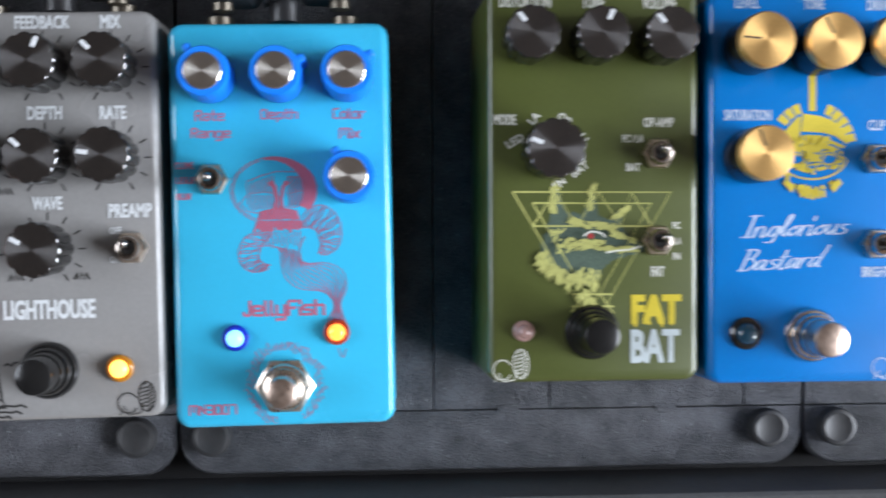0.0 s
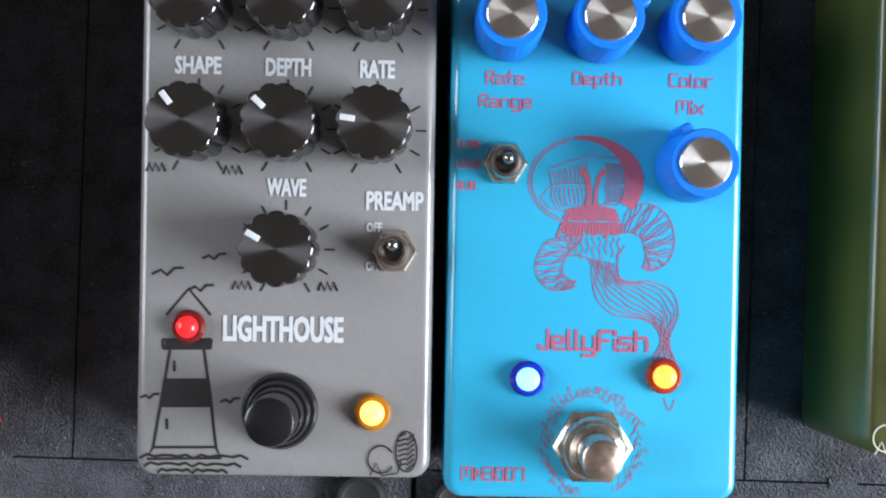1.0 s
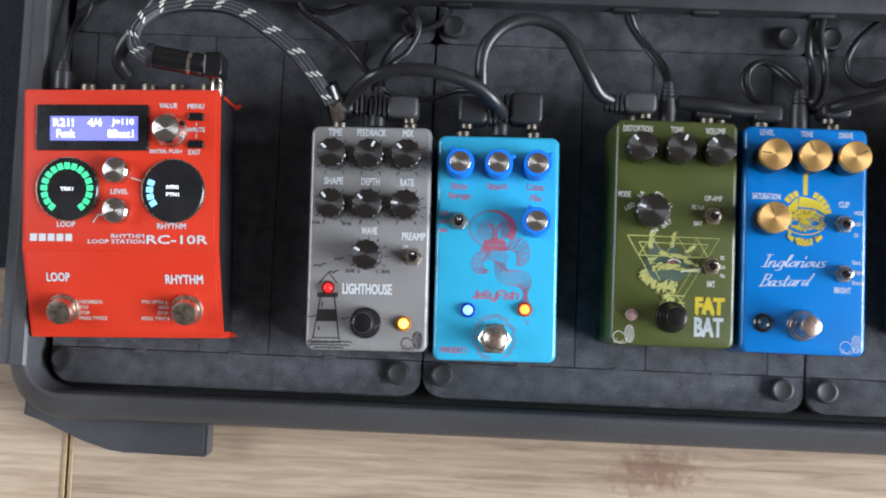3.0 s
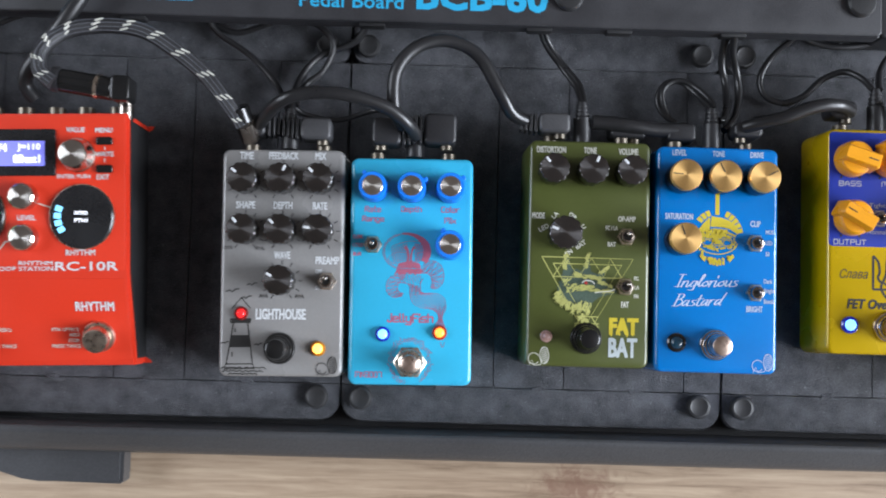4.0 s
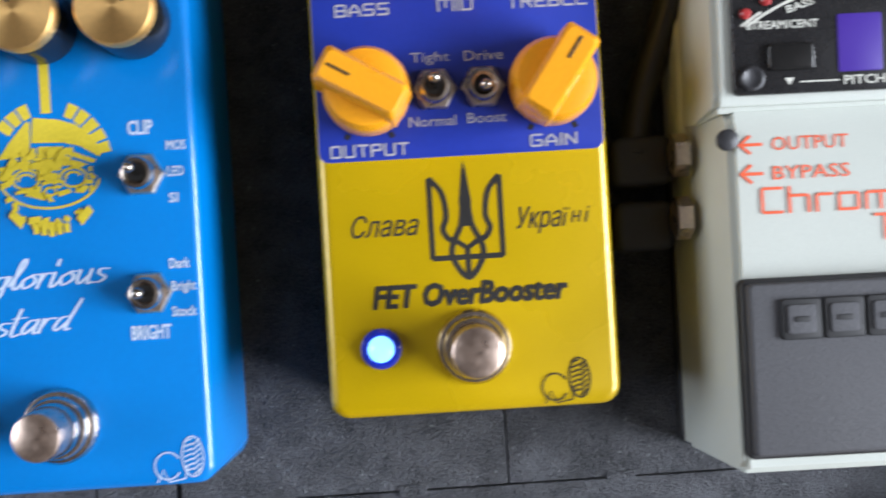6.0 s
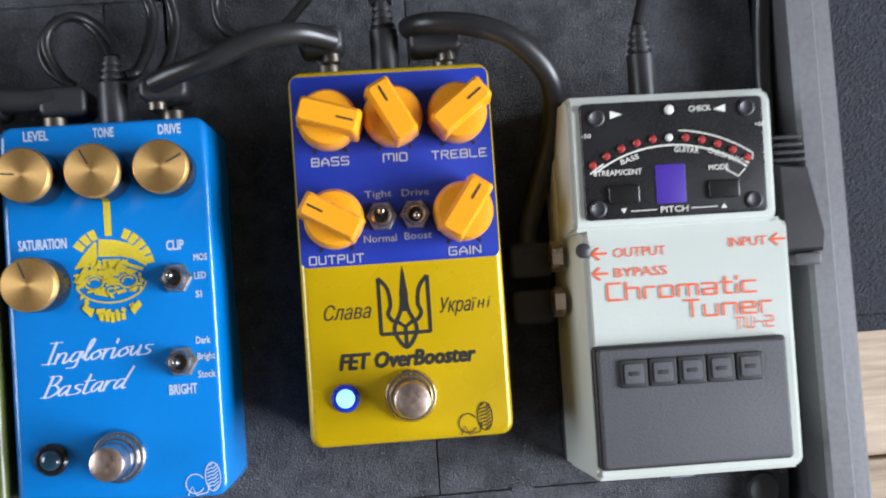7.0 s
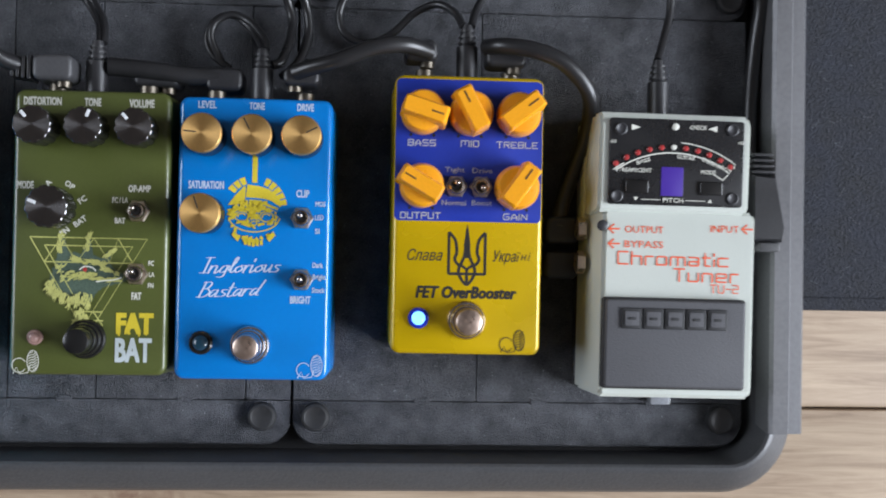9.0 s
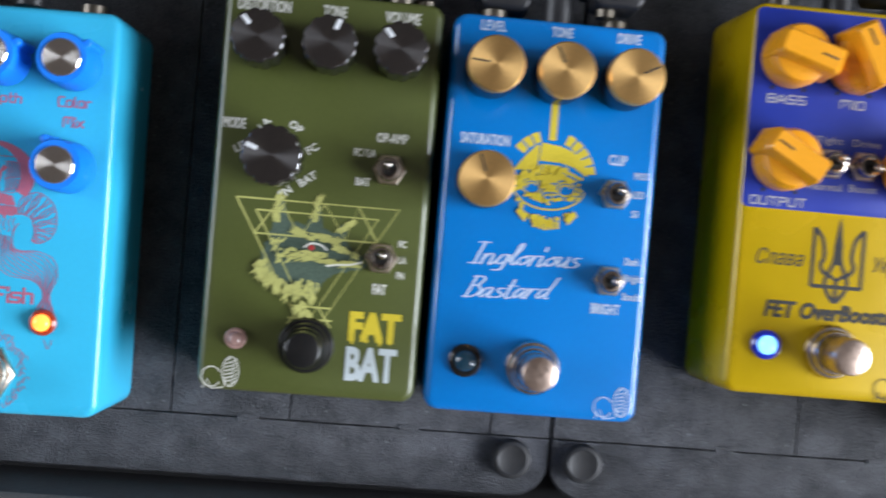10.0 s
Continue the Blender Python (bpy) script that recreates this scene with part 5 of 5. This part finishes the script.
for s, x, y, h in (("Tight", -6.0, 19.2, 2.9), ("Drive", 6.0, 19.4, 2.3), ("Normal", -6.2, 5.2, 2.3), ("Boost", 6.0, 5.4, 2.3)):
    word(fet, s, x, y, h, GREYPRINT, ZP, len(s) * 1.75, bold=0.0)
add_toggle(fet, -5.4, 12.2, (0.0, 0.35), ZP)
add_toggle(fet, 5.4, 12.2, (0.05, -0.35), ZP)
word(fet, "Слава", -18.2, -17.6, 5.0, JET, ZT, 15.2, shear=0.35)
word(fet, "Укра\u00ef", 17.3, -18.2, 6.2, JET, ZT, 12.0, shear=0.35)
part("lettering", ribbon([[(23.7, -19.2), (24.3, -16.6)], [(25.2, -19.2), (25.8, -16.6)], [(24.0, -17.9), (25.5, -17.9)]], 0.36, ZT), JET, fet)
word(fet, "i", 27.2, -17.5, 3.6, JET, ZT, 1.2, shear=0.35)
word(fet, "FET OverBooster", 0.0, -33.6, 4.9, JET, ZT, 43.5, shear=0.22, bold=0.03)
YT = -17.2
emblem = [[(-7.9, YT + 9.6), (-7.9, YT - 8.4), (-3.2, YT - 8.4)], [(7.9, YT + 9.6), (7.9, YT - 8.4), (3.2, YT - 8.4)],
          [(-7.9, YT + 9.6), (-5.2, YT + 6.2), (-4.4, YT + 1.0), (-5.3, YT - 2.0), (-4.0, YT - 4.2), (-2.0, YT - 4.6)], [(7.9, YT + 9.6), (5.2, YT + 6.2), (4.4, YT + 1.0), (5.3, YT - 2.0), (4.0, YT - 4.2), (2.0, YT - 4.6)],
          [(-0.6, YT + 4), (-1.2, YT - 1.0), (-3.4, YT - 6.0), (-3.0, YT - 9.4), (0, YT - 13.0), (3.0, YT - 9.4), (3.4, YT - 6.0), (1.2, YT - 1.0), (0.6, YT + 4)], [(-7.9, YT - 8.4), (7.9, YT - 8.4)], [(-2.6, YT - 4.6), (0, YT - 6.4), (2.6, YT - 4.6)], [(0, YT - 6.4), (0, YT - 12.6)]]
part("trident_print", ribbon([curve2(e) if len(e) > 4 else e for e in emblem], 1.2, ZT), JET, fet)
part("trident_spike", patches([[(-0.5, YT + 11.0), (0, YT + 13.2), (0.5, YT + 11.0), (1.4, YT + 4.0), (0.9, YT - 1.5), (-0.9, YT - 1.5), (-1.4, YT + 4.0)]], ZT), JET, fet)
add_led(fet, -20.6, -44.9, LED_BLUE, BEZEL_BLUE, 0.0038, ZT)
add_footswitch(fet, 0.1, -45.6, CHROME, CAPMETAL, False, ZT, 0.0056, True)
maker_mark(fet, 20.0, -55.2, JET)


# ---- red looper pedal ----
def extruded(profile, x0, x1, bevel=0.0012, inset=0.0):
    """A side profile of (y, z) pairs drawn along x, with softened edges."""
    bm = loft([[(x, y, z) for y, z in profile] for x in (x0, x1)])
    bmesh.ops.bevel(bm, geom=list(bm.edges), offset=bevel, segments=2, affect="EDGES", clamp_overlap=True)
    return bm


red = thing("looper_pedal", "bright red loop station pedal with lit display and dials", "guitar pedal", (-0.2538, -0.0012, 0.0005), 1.9)
R_HI, R_MID, R_LO = 0.0400, 0.0355, 0.0195
body = extruded([(0.0675, 0.0005), (0.0675, R_HI), (-0.0182, R_MID), (-0.0675, R_LO), (-0.0675, 0.0005)], -0.0538, 0.0538, 0.0008)
part("body", body, REDPAINT, red)
# added black sheets: the shade on the red side walls, put in as colour
for sx in (-1, 1):
    side = loft([[(sx * x, y, z) for y, z in ((0.0645, 0.001), (0.0645, R_HI - 0.0040), (-0.0180, R_MID - 0.0030), (-0.0640, R_LO - 0.0028), (-0.0640, 0.001))] for x in (0.0530, 0.0542)])
    part("side_shade_panel", side, SHELL, red, "added black sheet for the shade on the red side")
for fy, s_ in ((0.0672, 1), (-0.0672, -1)):
    part("corner_flange", loft([[(x, fy - s_ * y, z) for x, y in ((0.0536, 0.0), (0.0575, 0.0), (0.0570, 0.0015), (0.0536, 0.0035))] for z in (0.0005, 0.0022)]), REDPAINT, red)
TILT_HI = math.degrees(math.atan2(R_HI - R_MID, 0.0857))
TILT_LO = math.degrees(math.atan2(R_MID - R_LO, 0.0493))
MID_HI, MID_LO = 24.65, -42.85
deck = part("upper_panel", slab(0.1040, 0.0830, -0.001, 0.0002, 0.001, 0.0001), REDPAINT, red, at=(0, MID_HI / 1000, (R_HI + R_MID) / 2), turn=(TILT_HI, 0, 0))
kick = part("lower_panel", slab(0.1040, 0.0465, -0.001, 0.0002, 0.001, 0.0001), REDPAINT, red, at=(0, MID_LO / 1000, (R_MID + R_LO) / 2), turn=(TILT_LO, 0, 0))


def up(y):
    return y - MID_HI


def low(y):
    return (y - MID_LO) / math.cos(radians(TILT_LO))


D = 0.0003
part("display_bezel", slab(0.0618, 0.0250, 0, 0.0012, 0.0012, 0.0004, -0.0154, up(46.6) / 1000), PANEL, deck)
part("display", slab(0.0482, 0.0133, 0.0010, 0.0014, 0.0004, 0.0001, -0.0143, up(46.1) / 1000), LCD, deck, "lit blue-white character display")
for s, x, y, w in (("R21!", -31.0, 49.2, 11), ("4/4", -13.8, 49.2, 7.5), ("J=110", 1.6, 49.2, 12), ("Funk", -29.6, 43.2, 10), ("8Beat1", 0.4, 43.2, 14)):
    word(deck, s, x, up(y), 4.2, LCDTEXT, 0.0016, w, bold=0.02)
k = part("value_knob", turned([(0.0092, 0), (0.0092, 0.003), (0.0082, 0.0042), (0.0078, 0.0100), (0.0072, 0.0112), (0.0064, 0.0114)], 44), CHROME, deck, at=(0.0278, up(45.0) / 1000, 0))
part("cap", turned([(0.0068, 0.0112), (0.0068, 0.0116), (0.0064, 0.0117)], 36), SPUN, k)
for by in (52.6, 37.7):
    part("button", slab(0.0086, 0.0042, 0, 0.0018, 0.0010, 0.0005, 0.0415, up(by) / 1000), BLACK, deck)
part("linking_bar", ribbon([[(41.5, up(49.6)), (41.5, up(47.8))], [(41.5, up(43.4)), (41.5, up(41.0))]], 0.5, D), WHITE, deck)
for s, x, y, h, w in (("VALUE", 26.0, 58.7, 2.6, 9.6), ("MENU", 41.1, 58.4, 2.6, 9.0), ("WRITE", 41.4, 45.6, 2.5, 9.6), ("EXIT", 40.6, 33.4, 2.6, 6.6), ("ENTER: PUSH", 25.0, 33.8, 2.1, 17.5), ("LEVEL", -0.2, 11.8, 2.6, 9.6),
                      ("LOOP", -29.3, -6.1, 3.0, 10.0), ("RHYTHM", 28.5, -6.9, 3.0, 15.6), ("LOOP STATION", -1.6, -15.4, 2.2, 31.0), ("RHYTHM", 4.6, -12.4, 2.2, 18.0), ("RC-10R", 31.7, -14.2, 4.6, 33.2)):
    word(deck, s, x, up(y), h, WHITE, D, w, bold=0.018)
bars(deck, -36.9, up(-13.3), 24.2, 4.0, 5, WHITE, D, "brand_mark")
for lx, ly, name in ((-28.5, 13.0, "loop_dial"), (29.4, 12.2, "rhythm_dial")):
    d = part(name, turned([(0.0170, 0), (0.0170, 0.0014), (0.0163, 0.0020), (0.0155, 0.0020)], 56), PANEL, deck, "round black dial with glowing segments", at=(lx / 1000, up(ly) / 1000, 0))
    part("ring", turned([(0.0175, 0), (0.0175, 0.0008), (0.0168, 0.0009)], 56), NICKEL, d)
    for i in range(17):
        a = radians(230 - i * 280 / 16)
        if name == "rhythm_dial" and not 1 <= i <= 4:
            continue
        part("segment", slab(0.0036, 0.0030, 0.0020, 0.0022, 0.0004, 0.00005), GREENLIT if name == "loop_dial" else BLUELIT, d, at=(0.0126 * math.cos(a), 0.0126 * math.sin(a), 0), turn=(0, 0, math.degrees(a)))
    for j, s in enumerate(("TRK1",) if name == "loop_dial" else ("INTRO", "PTN1")):
        word(d, s, 0, (0 if name == "loop_dial" else 2.0 - 4.0 * j), 1.9, LCDTEXT, 0.0021, 6.8, bold=0.02)
for lx, ly in ((-1.0, 23.0), (-0.8, 1.2)):
    q = part("level_knob", turned([(0.0072, 0), (0.0072, 0.002), (0.0068, 0.0062), (0.0060, 0.0070)], 36), CHROME, deck, at=(lx / 1000, up(ly) / 1000, 0))
    part("cap", turned([(0.0060, 0.0069), (0.0060, 0.0073), (0.0055, 0.0074)], 32), SPUN, q)
part("linking_line", ribbon([[(6.0, up(19.4)), (12.6, up(17.2)), (14.2, up(20.0)), (18.5, up(24.6))], [(-7.5, up(-1.2)), (-11.5, up(-0.8)), (-14.5, up(-5.2))]], 0.7, D), CREAM, deck)
for s, x, y, w in (("LOOP", -35.0, -34.5, 12.6), ("RHYTHM", 34.5, -35.4, 20.5)):
    word(kick, s, x, low(y), 4.9, WHITE, D, w, bold=0.02)
for s, x, y, w in (("UNDO/REDO:", -18.6, -47.9, 14.2), ("HOLD", -22.6, -50.7, 5.6), ("STOP:", -22.2, -53.9, 6.4), ("PRESS TWICE", -17.4, -56.8, 15.6),
                   ("PTN 1/PTN 2:", 17.6, -47.8, 14.6), ("HOLD", 22.4, -50.6, 5.6), ("STOP:", 21.8, -53.8, 6.4), ("PRESS TWICE", 17.4, -56.8, 15.6)):
    word(kick, s, x, low(y), 2.0, CREAM, D, w, bold=0.012)
for x in (-33.2, 35.4):
    f = part("footswitch", turned([(0.0088, 0), (0.0088, 0.0012), (0.0082, 0.0022), (0.0070, 0.0024)], 36), NICKEL, kick, at=(x / 1000, low(-51.6) / 1000, 0))
    part("button", turned([(0.0070, 0.002), (0.0070, 0.0080), (0.0065, 0.0090), (0.0058, 0.0092)], 36), NICKEL, f)
for jx in (-0.0245, -0.0074, 0.0098, 0.0260, 0.0432):
    part("jack_socket", rod((jx, 0.0670, 0.022), (jx, 0.0738, 0.022), 0.0046, 14), BRASS, red)

# ---- white tuner pedal ----
TX, TY = 0.2955, -0.0045
tuner = thing("tuner_pedal", "off-white chromatic tuner pedal with black tread and meter", "guitar pedal", (TX, TY, 0.0005), -0.6)
part("base_plate", slab(0.0690, 0.1275, 0, 0.004, 0.004, 0.001), RUBBER, tuner)
part("body", extruded([(0.0625, 0.004), (0.0600, 0.0470), (0.0560, 0.0495), (0.0200, 0.0480), (0.0170, 0.0460), (0.0165, 0.030), (0.0165, 0.004)], -0.0342, 0.0318, 0.0014), CREAMPAINT, tuner)
front = (extruded([(0.0185, 0.004), (0.0185, 0.0440), (0.0155, 0.0460), (-0.0600, 0.0455), (-0.0630, 0.0430), (-0.0635, 0.004)], -0.0345, 0.0358, 0.0016))
for v in front.verts:
    if v.co.x < 0:
        v.co.x += 0.0034 * v.co.z / 0.046
part("front_body", front, CREAMPAINT, tuner)
part("skirt", slab(0.0700, 0.0560, 0.004, 0.020, 0.003, 0.001, 0.0, 0.033), CREAMPAINT, tuner)


def tx(x):
    return (x - TX) * 1000


def ty(y):
    return (y - TY) * 1000


ZD = 0.0488
panel = part("meter_panel", slab(0.0590, 0.0370, -0.001, 0.0012, 0.0016, 0.0004), PANEL, tuner, at=(tx(0.2945) / 1000, ty(0.0342) / 1000, ZD), turn=(2.2, 0, 0))
PX, PY = 0.2945, 0.0342


def mx_(x):
    return (x - PX) * 1000


def my_(y):
    return (y - PY) * 1000


PZ = 0.0013
AR, AX, AY = 44.6, -1.5, -38.1
for i in range(11):
    a = radians(90 + 34 - 6.8 * i)
    part("meter_led", turned([(0.0012, 0), (0.0012, 0.0006), (0.0007, 0.0010)], 14), LED_DULLRED if i != 5 else CREAM, panel, at=((AX + AR * math.cos(a)) / 1000, (AY + AR * math.sin(a)) / 1000, PZ))
part("meter_scale", ribbon([arc(AX, AY, 42.2, 126, 54, 30), arc(AX, AY, 43.0, 127, 120, 5), arc(AX, AY, 43.4, 58, 54, 4)], 0.55, PZ), CREAM, panel)
part("meter_line", ribbon([arc(AX, AY, 46.8, 86, 55, 16) + [(AX + 45.0 * math.cos(radians(53.6)), AY + 45.0 * math.sin(radians(53.6)))], arc(AX, AY, 38.0, 62, 55, 8) + [(AX + 41.4 * math.cos(radians(54.2)), AY + 41.4 * math.sin(radians(54.2)))]], 0.42, PZ), CREAM, panel)
part("note_window", slab(0.0096, 0.0124, 0.0010, 0.0015, 0.0005, 0.0001, mx_(0.2928) / 1000, my_(0.0260) / 1000), VIOLET, panel, "dim violet note display")
for x in (0.2775, 0.3098):
    part("button", slab(0.0100, 0.0058, 0.0010, 0.0024, 0.0008, 0.0005, mx_(x) / 1000, my_(0.0235) / 1000), BLACK, panel)
for x, y in ((0.2700, 0.0480), (0.3185, 0.0490), (0.2690, 0.0192), (0.3195, 0.0195)):
    q = part("screw", turned([(0.0027, 0.001), (0.0027, 0.0018), (0.0022, 0.0021), (0.0015, 0.0016)], 20), STEEL, panel, at=(mx_(x) / 1000, my_(y) / 1000, 0))
for s, x, y, h, w in (("CHECK", 0.3035, 0.0495, 1.7, 7.2), ("STREAM/CENT", 0.2760, 0.0305, 1.7, 15.4), ("MODE", 0.3085, 0.0305, 1.7, 6.4), ("PITCH", 0.2935, 0.0180, 1.9, 8.8), ("-50", 0.2665, 0.0425, 1.3, 3.0), ("+50", 0.3225, 0.0435, 1.3, 3.0)):
    word(panel, s, mx_(x), my_(y), h, CREAM, PZ, w, bold=0.014)
for s, x, y, w, a in (("BASS", 0.2800, 0.0355, 6.0, 17), ("GUITAR", 0.2985, 0.0375, 8.0, -6), ("CHROMATIC", 0.3110, 0.0350, 12.0, -22)):
    word(panel, s, mx_(x), my_(y) - 1.0, 1.6, CREAM, PZ, w, bold=0.014, turn=a)
tagged(part("panel_mark", patches([[(mx_(0.2745), my_(0.0475)), (mx_(0.2785), my_(0.0488)), (mx_(0.2745), my_(0.0501))], [(mx_(0.3118), my_(0.0478)), (mx_(0.3118), my_(0.0504)), (mx_(0.3078), my_(0.0491))]] + [[(x - 1, y + 0.8), (x + 1, y + 0.8), (x, y - 0.8)] for x, y in ((mx_(0.2772), my_(0.0182)),)] + [[(x - 1, y - 0.8), (x + 1, y - 0.8), (x, y + 0.8)] for x, y in ((mx_(0.3096), my_(0.0182)),)]
                            + [[(mx_(0.2795), my_(0.0179)), (mx_(0.2880), my_(0.0179)), (mx_(0.2880), my_(0.0182)), (mx_(0.2795), my_(0.0182))], [(mx_(0.2990), my_(0.0179)), (mx_(0.3075), my_(0.0179)), (mx_(0.3075), my_(0.0182)), (mx_(0.2990), my_(0.0182))]], PZ), CREAM, panel), kind="stuff")
part("check_lamp", turned([(0.0015, 0), (0.0015, 0.0006), (0.001, 0.0009)], 16), CREAM, panel, at=(mx_(0.2935) / 1000, my_(0.0495) / 1000, PZ))
ZB = 0.0461
for s, x, y, h, w in (("OUTPUT", 0.2822, 0.0052, 3.0, 17.0), ("BYPASS", 0.2822, -0.0012, 3.0, 17.0), ("INPUT", 0.3176, 0.0064, 3.0, 12.6), ("Chromatic", 0.2951, -0.0072, 5.9, 48.8), ("Tuner", 0.3098, -0.0140, 5.9, 28.6), ("TU-2", 0.3180, -0.0196, 3.8, 12.6)):
    strokes(tuner, s, tx(x), ty(y), h, ORANGERED, ZB, w, 0.64 if h > 5 else 0.42) if h > 3.5 else word(tuner, s, tx(x), ty(y), h, ORANGERED, ZB, w)
for x, y, s in ((0.2690, 0.0052, -1), (0.2690, -0.0012, -1), (0.3275, 0.0066, -1)):
    cx, cy = tx(x), ty(y)
    part("arrow_print", ribbon([[(cx - 2.4, cy), (cx + 2.6, cy)], [(cx, cy + 2.0), (cx - 2.4, cy), (cx, cy - 2.0)]], 0.7, ZB), ORANGERED, tuner)
tread = part("tread", slab(0.0605, 0.0372, 0.0455, 0.0505, 0.0012, 0.0008, tx(0.2957) / 1000, ty(-0.0437) / 1000), TREAD, tuner, "dark grey rubber foot tread")
part("tread_border", slab(0.0625, 0.0392, 0.0450, 0.0482, 0.0016, 0.0006, tx(0.2957) / 1000, ty(-0.0437) / 1000), RUBBER, tuner)
for i in range(5):
    ex, ey = tx(0.2764 + 0.0093 * i) / 1000, ty(-0.0330) / 1000
    part("embossed_mark", slab(0.0086, 0.0088, 0.0503, 0.0515, 0.0008, 0.0003, ex, ey), SHELL, tuner)
    part("embossed_core", slab(0.0062, 0.0062, 0.0514, 0.0519, 0.0007, 0.0002, ex, ey), TREAD, tuner)
    part("embossed_slot", slab(0.0034, 0.0012, 0.0518, 0.0521, 0.0003, 0.0001, ex, ey), SHELL, tuner)
for y in (0.0056, -0.0095):
    part("jack_nut", rod((-0.0348, (y - TY), 0.024), (-0.0385, (y - TY), 0.024), 0.0052, 6), NICKEL, tuner)
part("side_screw", turned([(0.0024, 0), (0.0024, 0.0012), (0.0018, 0.0016)], 16), STEEL, tuner, at=(-0.0315, 0.0110, 0.0455))
part("clear_tab", slab(0.0095, 0.0085, 0.001, 0.0065, 0.001, 0.0006, 0.0065, -0.0665), YELLOWED, tuner, "clear acrylic tab under the front edge")

# ---- rug and floor ----
tagged(part("rug", slab(2.2, 1.30, FLOOR_Z + 0.0003, FLOOR_Z + 0.003, 0.004, 0.001, 0.05, -0.031 + 0.65), FELT), "thin dark blue-grey felt rug with a hemmed edge", "rug")
rug = bpy.data.objects["rug"]
part("hem", slab(2.19, 0.0022, FLOOR_Z + 0.0028, FLOOR_Z + 0.0036, 0.0008, 0.0003, 0.05, -0.0255), FELT, rug)

def lint(name, label, x0, x1, y0, y1, z, count, size, seed, wide):
    rnd = random.Random(seed)
    lines = []
    for _ in range(count):
        x, y, a = rnd.uniform(x0, x1) * 1000, rnd.uniform(y0, y1) * 1000, rnd.uniform(0, 6.28)
        n, s, bend = rnd.randint(3, 6), size * rnd.uniform(0.3, 1.4), rnd.uniform(-0.5, 0.5)
        line = []
        for i in range(n):
            line.append((x, y))
            x, y, a = x + s * math.cos(a), y + s * math.sin(a), a + bend + rnd.uniform(-0.3, 0.3)
        lines.append(line)
    return tagged(part(name, ribbon(lines, wide, z), LINT, flat=True), label, "lint", kind="stuff")


lint("rug_lint", "pale lint and fibres caught on the dark rug", 0.37, 0.60, -0.02, 0.30, FLOOR_Z + 0.0031, 650, 1.2, 3, 0.17)
lint("foam_dust", "tiny pale dust specks on the charcoal foam", -0.30, 0.34, -0.092, 0.118, 0.0002, 260, 0.35, 5, 0.3)

floor = thing("floor", "light oak laminate floor of long bevelled planks", "floor", (0, 0, FLOOR_Z), kind="structure")
PW, PL, LEFT, RIGHT = 0.190, 1.285, -2.495, 3.595
plank_mesh = {}
for r in range(23):
    y = -0.0808 + PW * (r - 11 + 0.5)
    x = -0.298 - 4 * PL if r == 10 else LEFT - PL + ((r * 0.437) % 1.0) * PL
    while x < RIGHT:
        a, b = max(x, LEFT), min(x + PL, RIGHT)
        size = round(b - a, 3)
        if size > 0.02:
            if size not in plank_mesh:
                ob = part("plank", slab(size - 0.0014, PW - 0.0014, -0.012, 0.0, 0.0004, 0.0012, steps=1), WOOD, floor, at=((a + b) / 2, y, 0))
                plank_mesh[size] = ob.data
            else:
                ob = new("plank", plank_mesh[size])
                ob.parent = floor
                ob.location = ((a + b) / 2, y, 0)
        x += PL

# rounded tan edges of the butt joint in the front row of planks
for side in (-1, 1):
    part("plank_edge", slab(0.0026, PW - 0.002, -0.0005, 0.0006, 0.0003, 0.0006, steps=1), JOINTWOOD, floor, "tan rounded plank edge", at=(-0.298 + side * 0.0021, -0.0808 - PW / 2, 0))
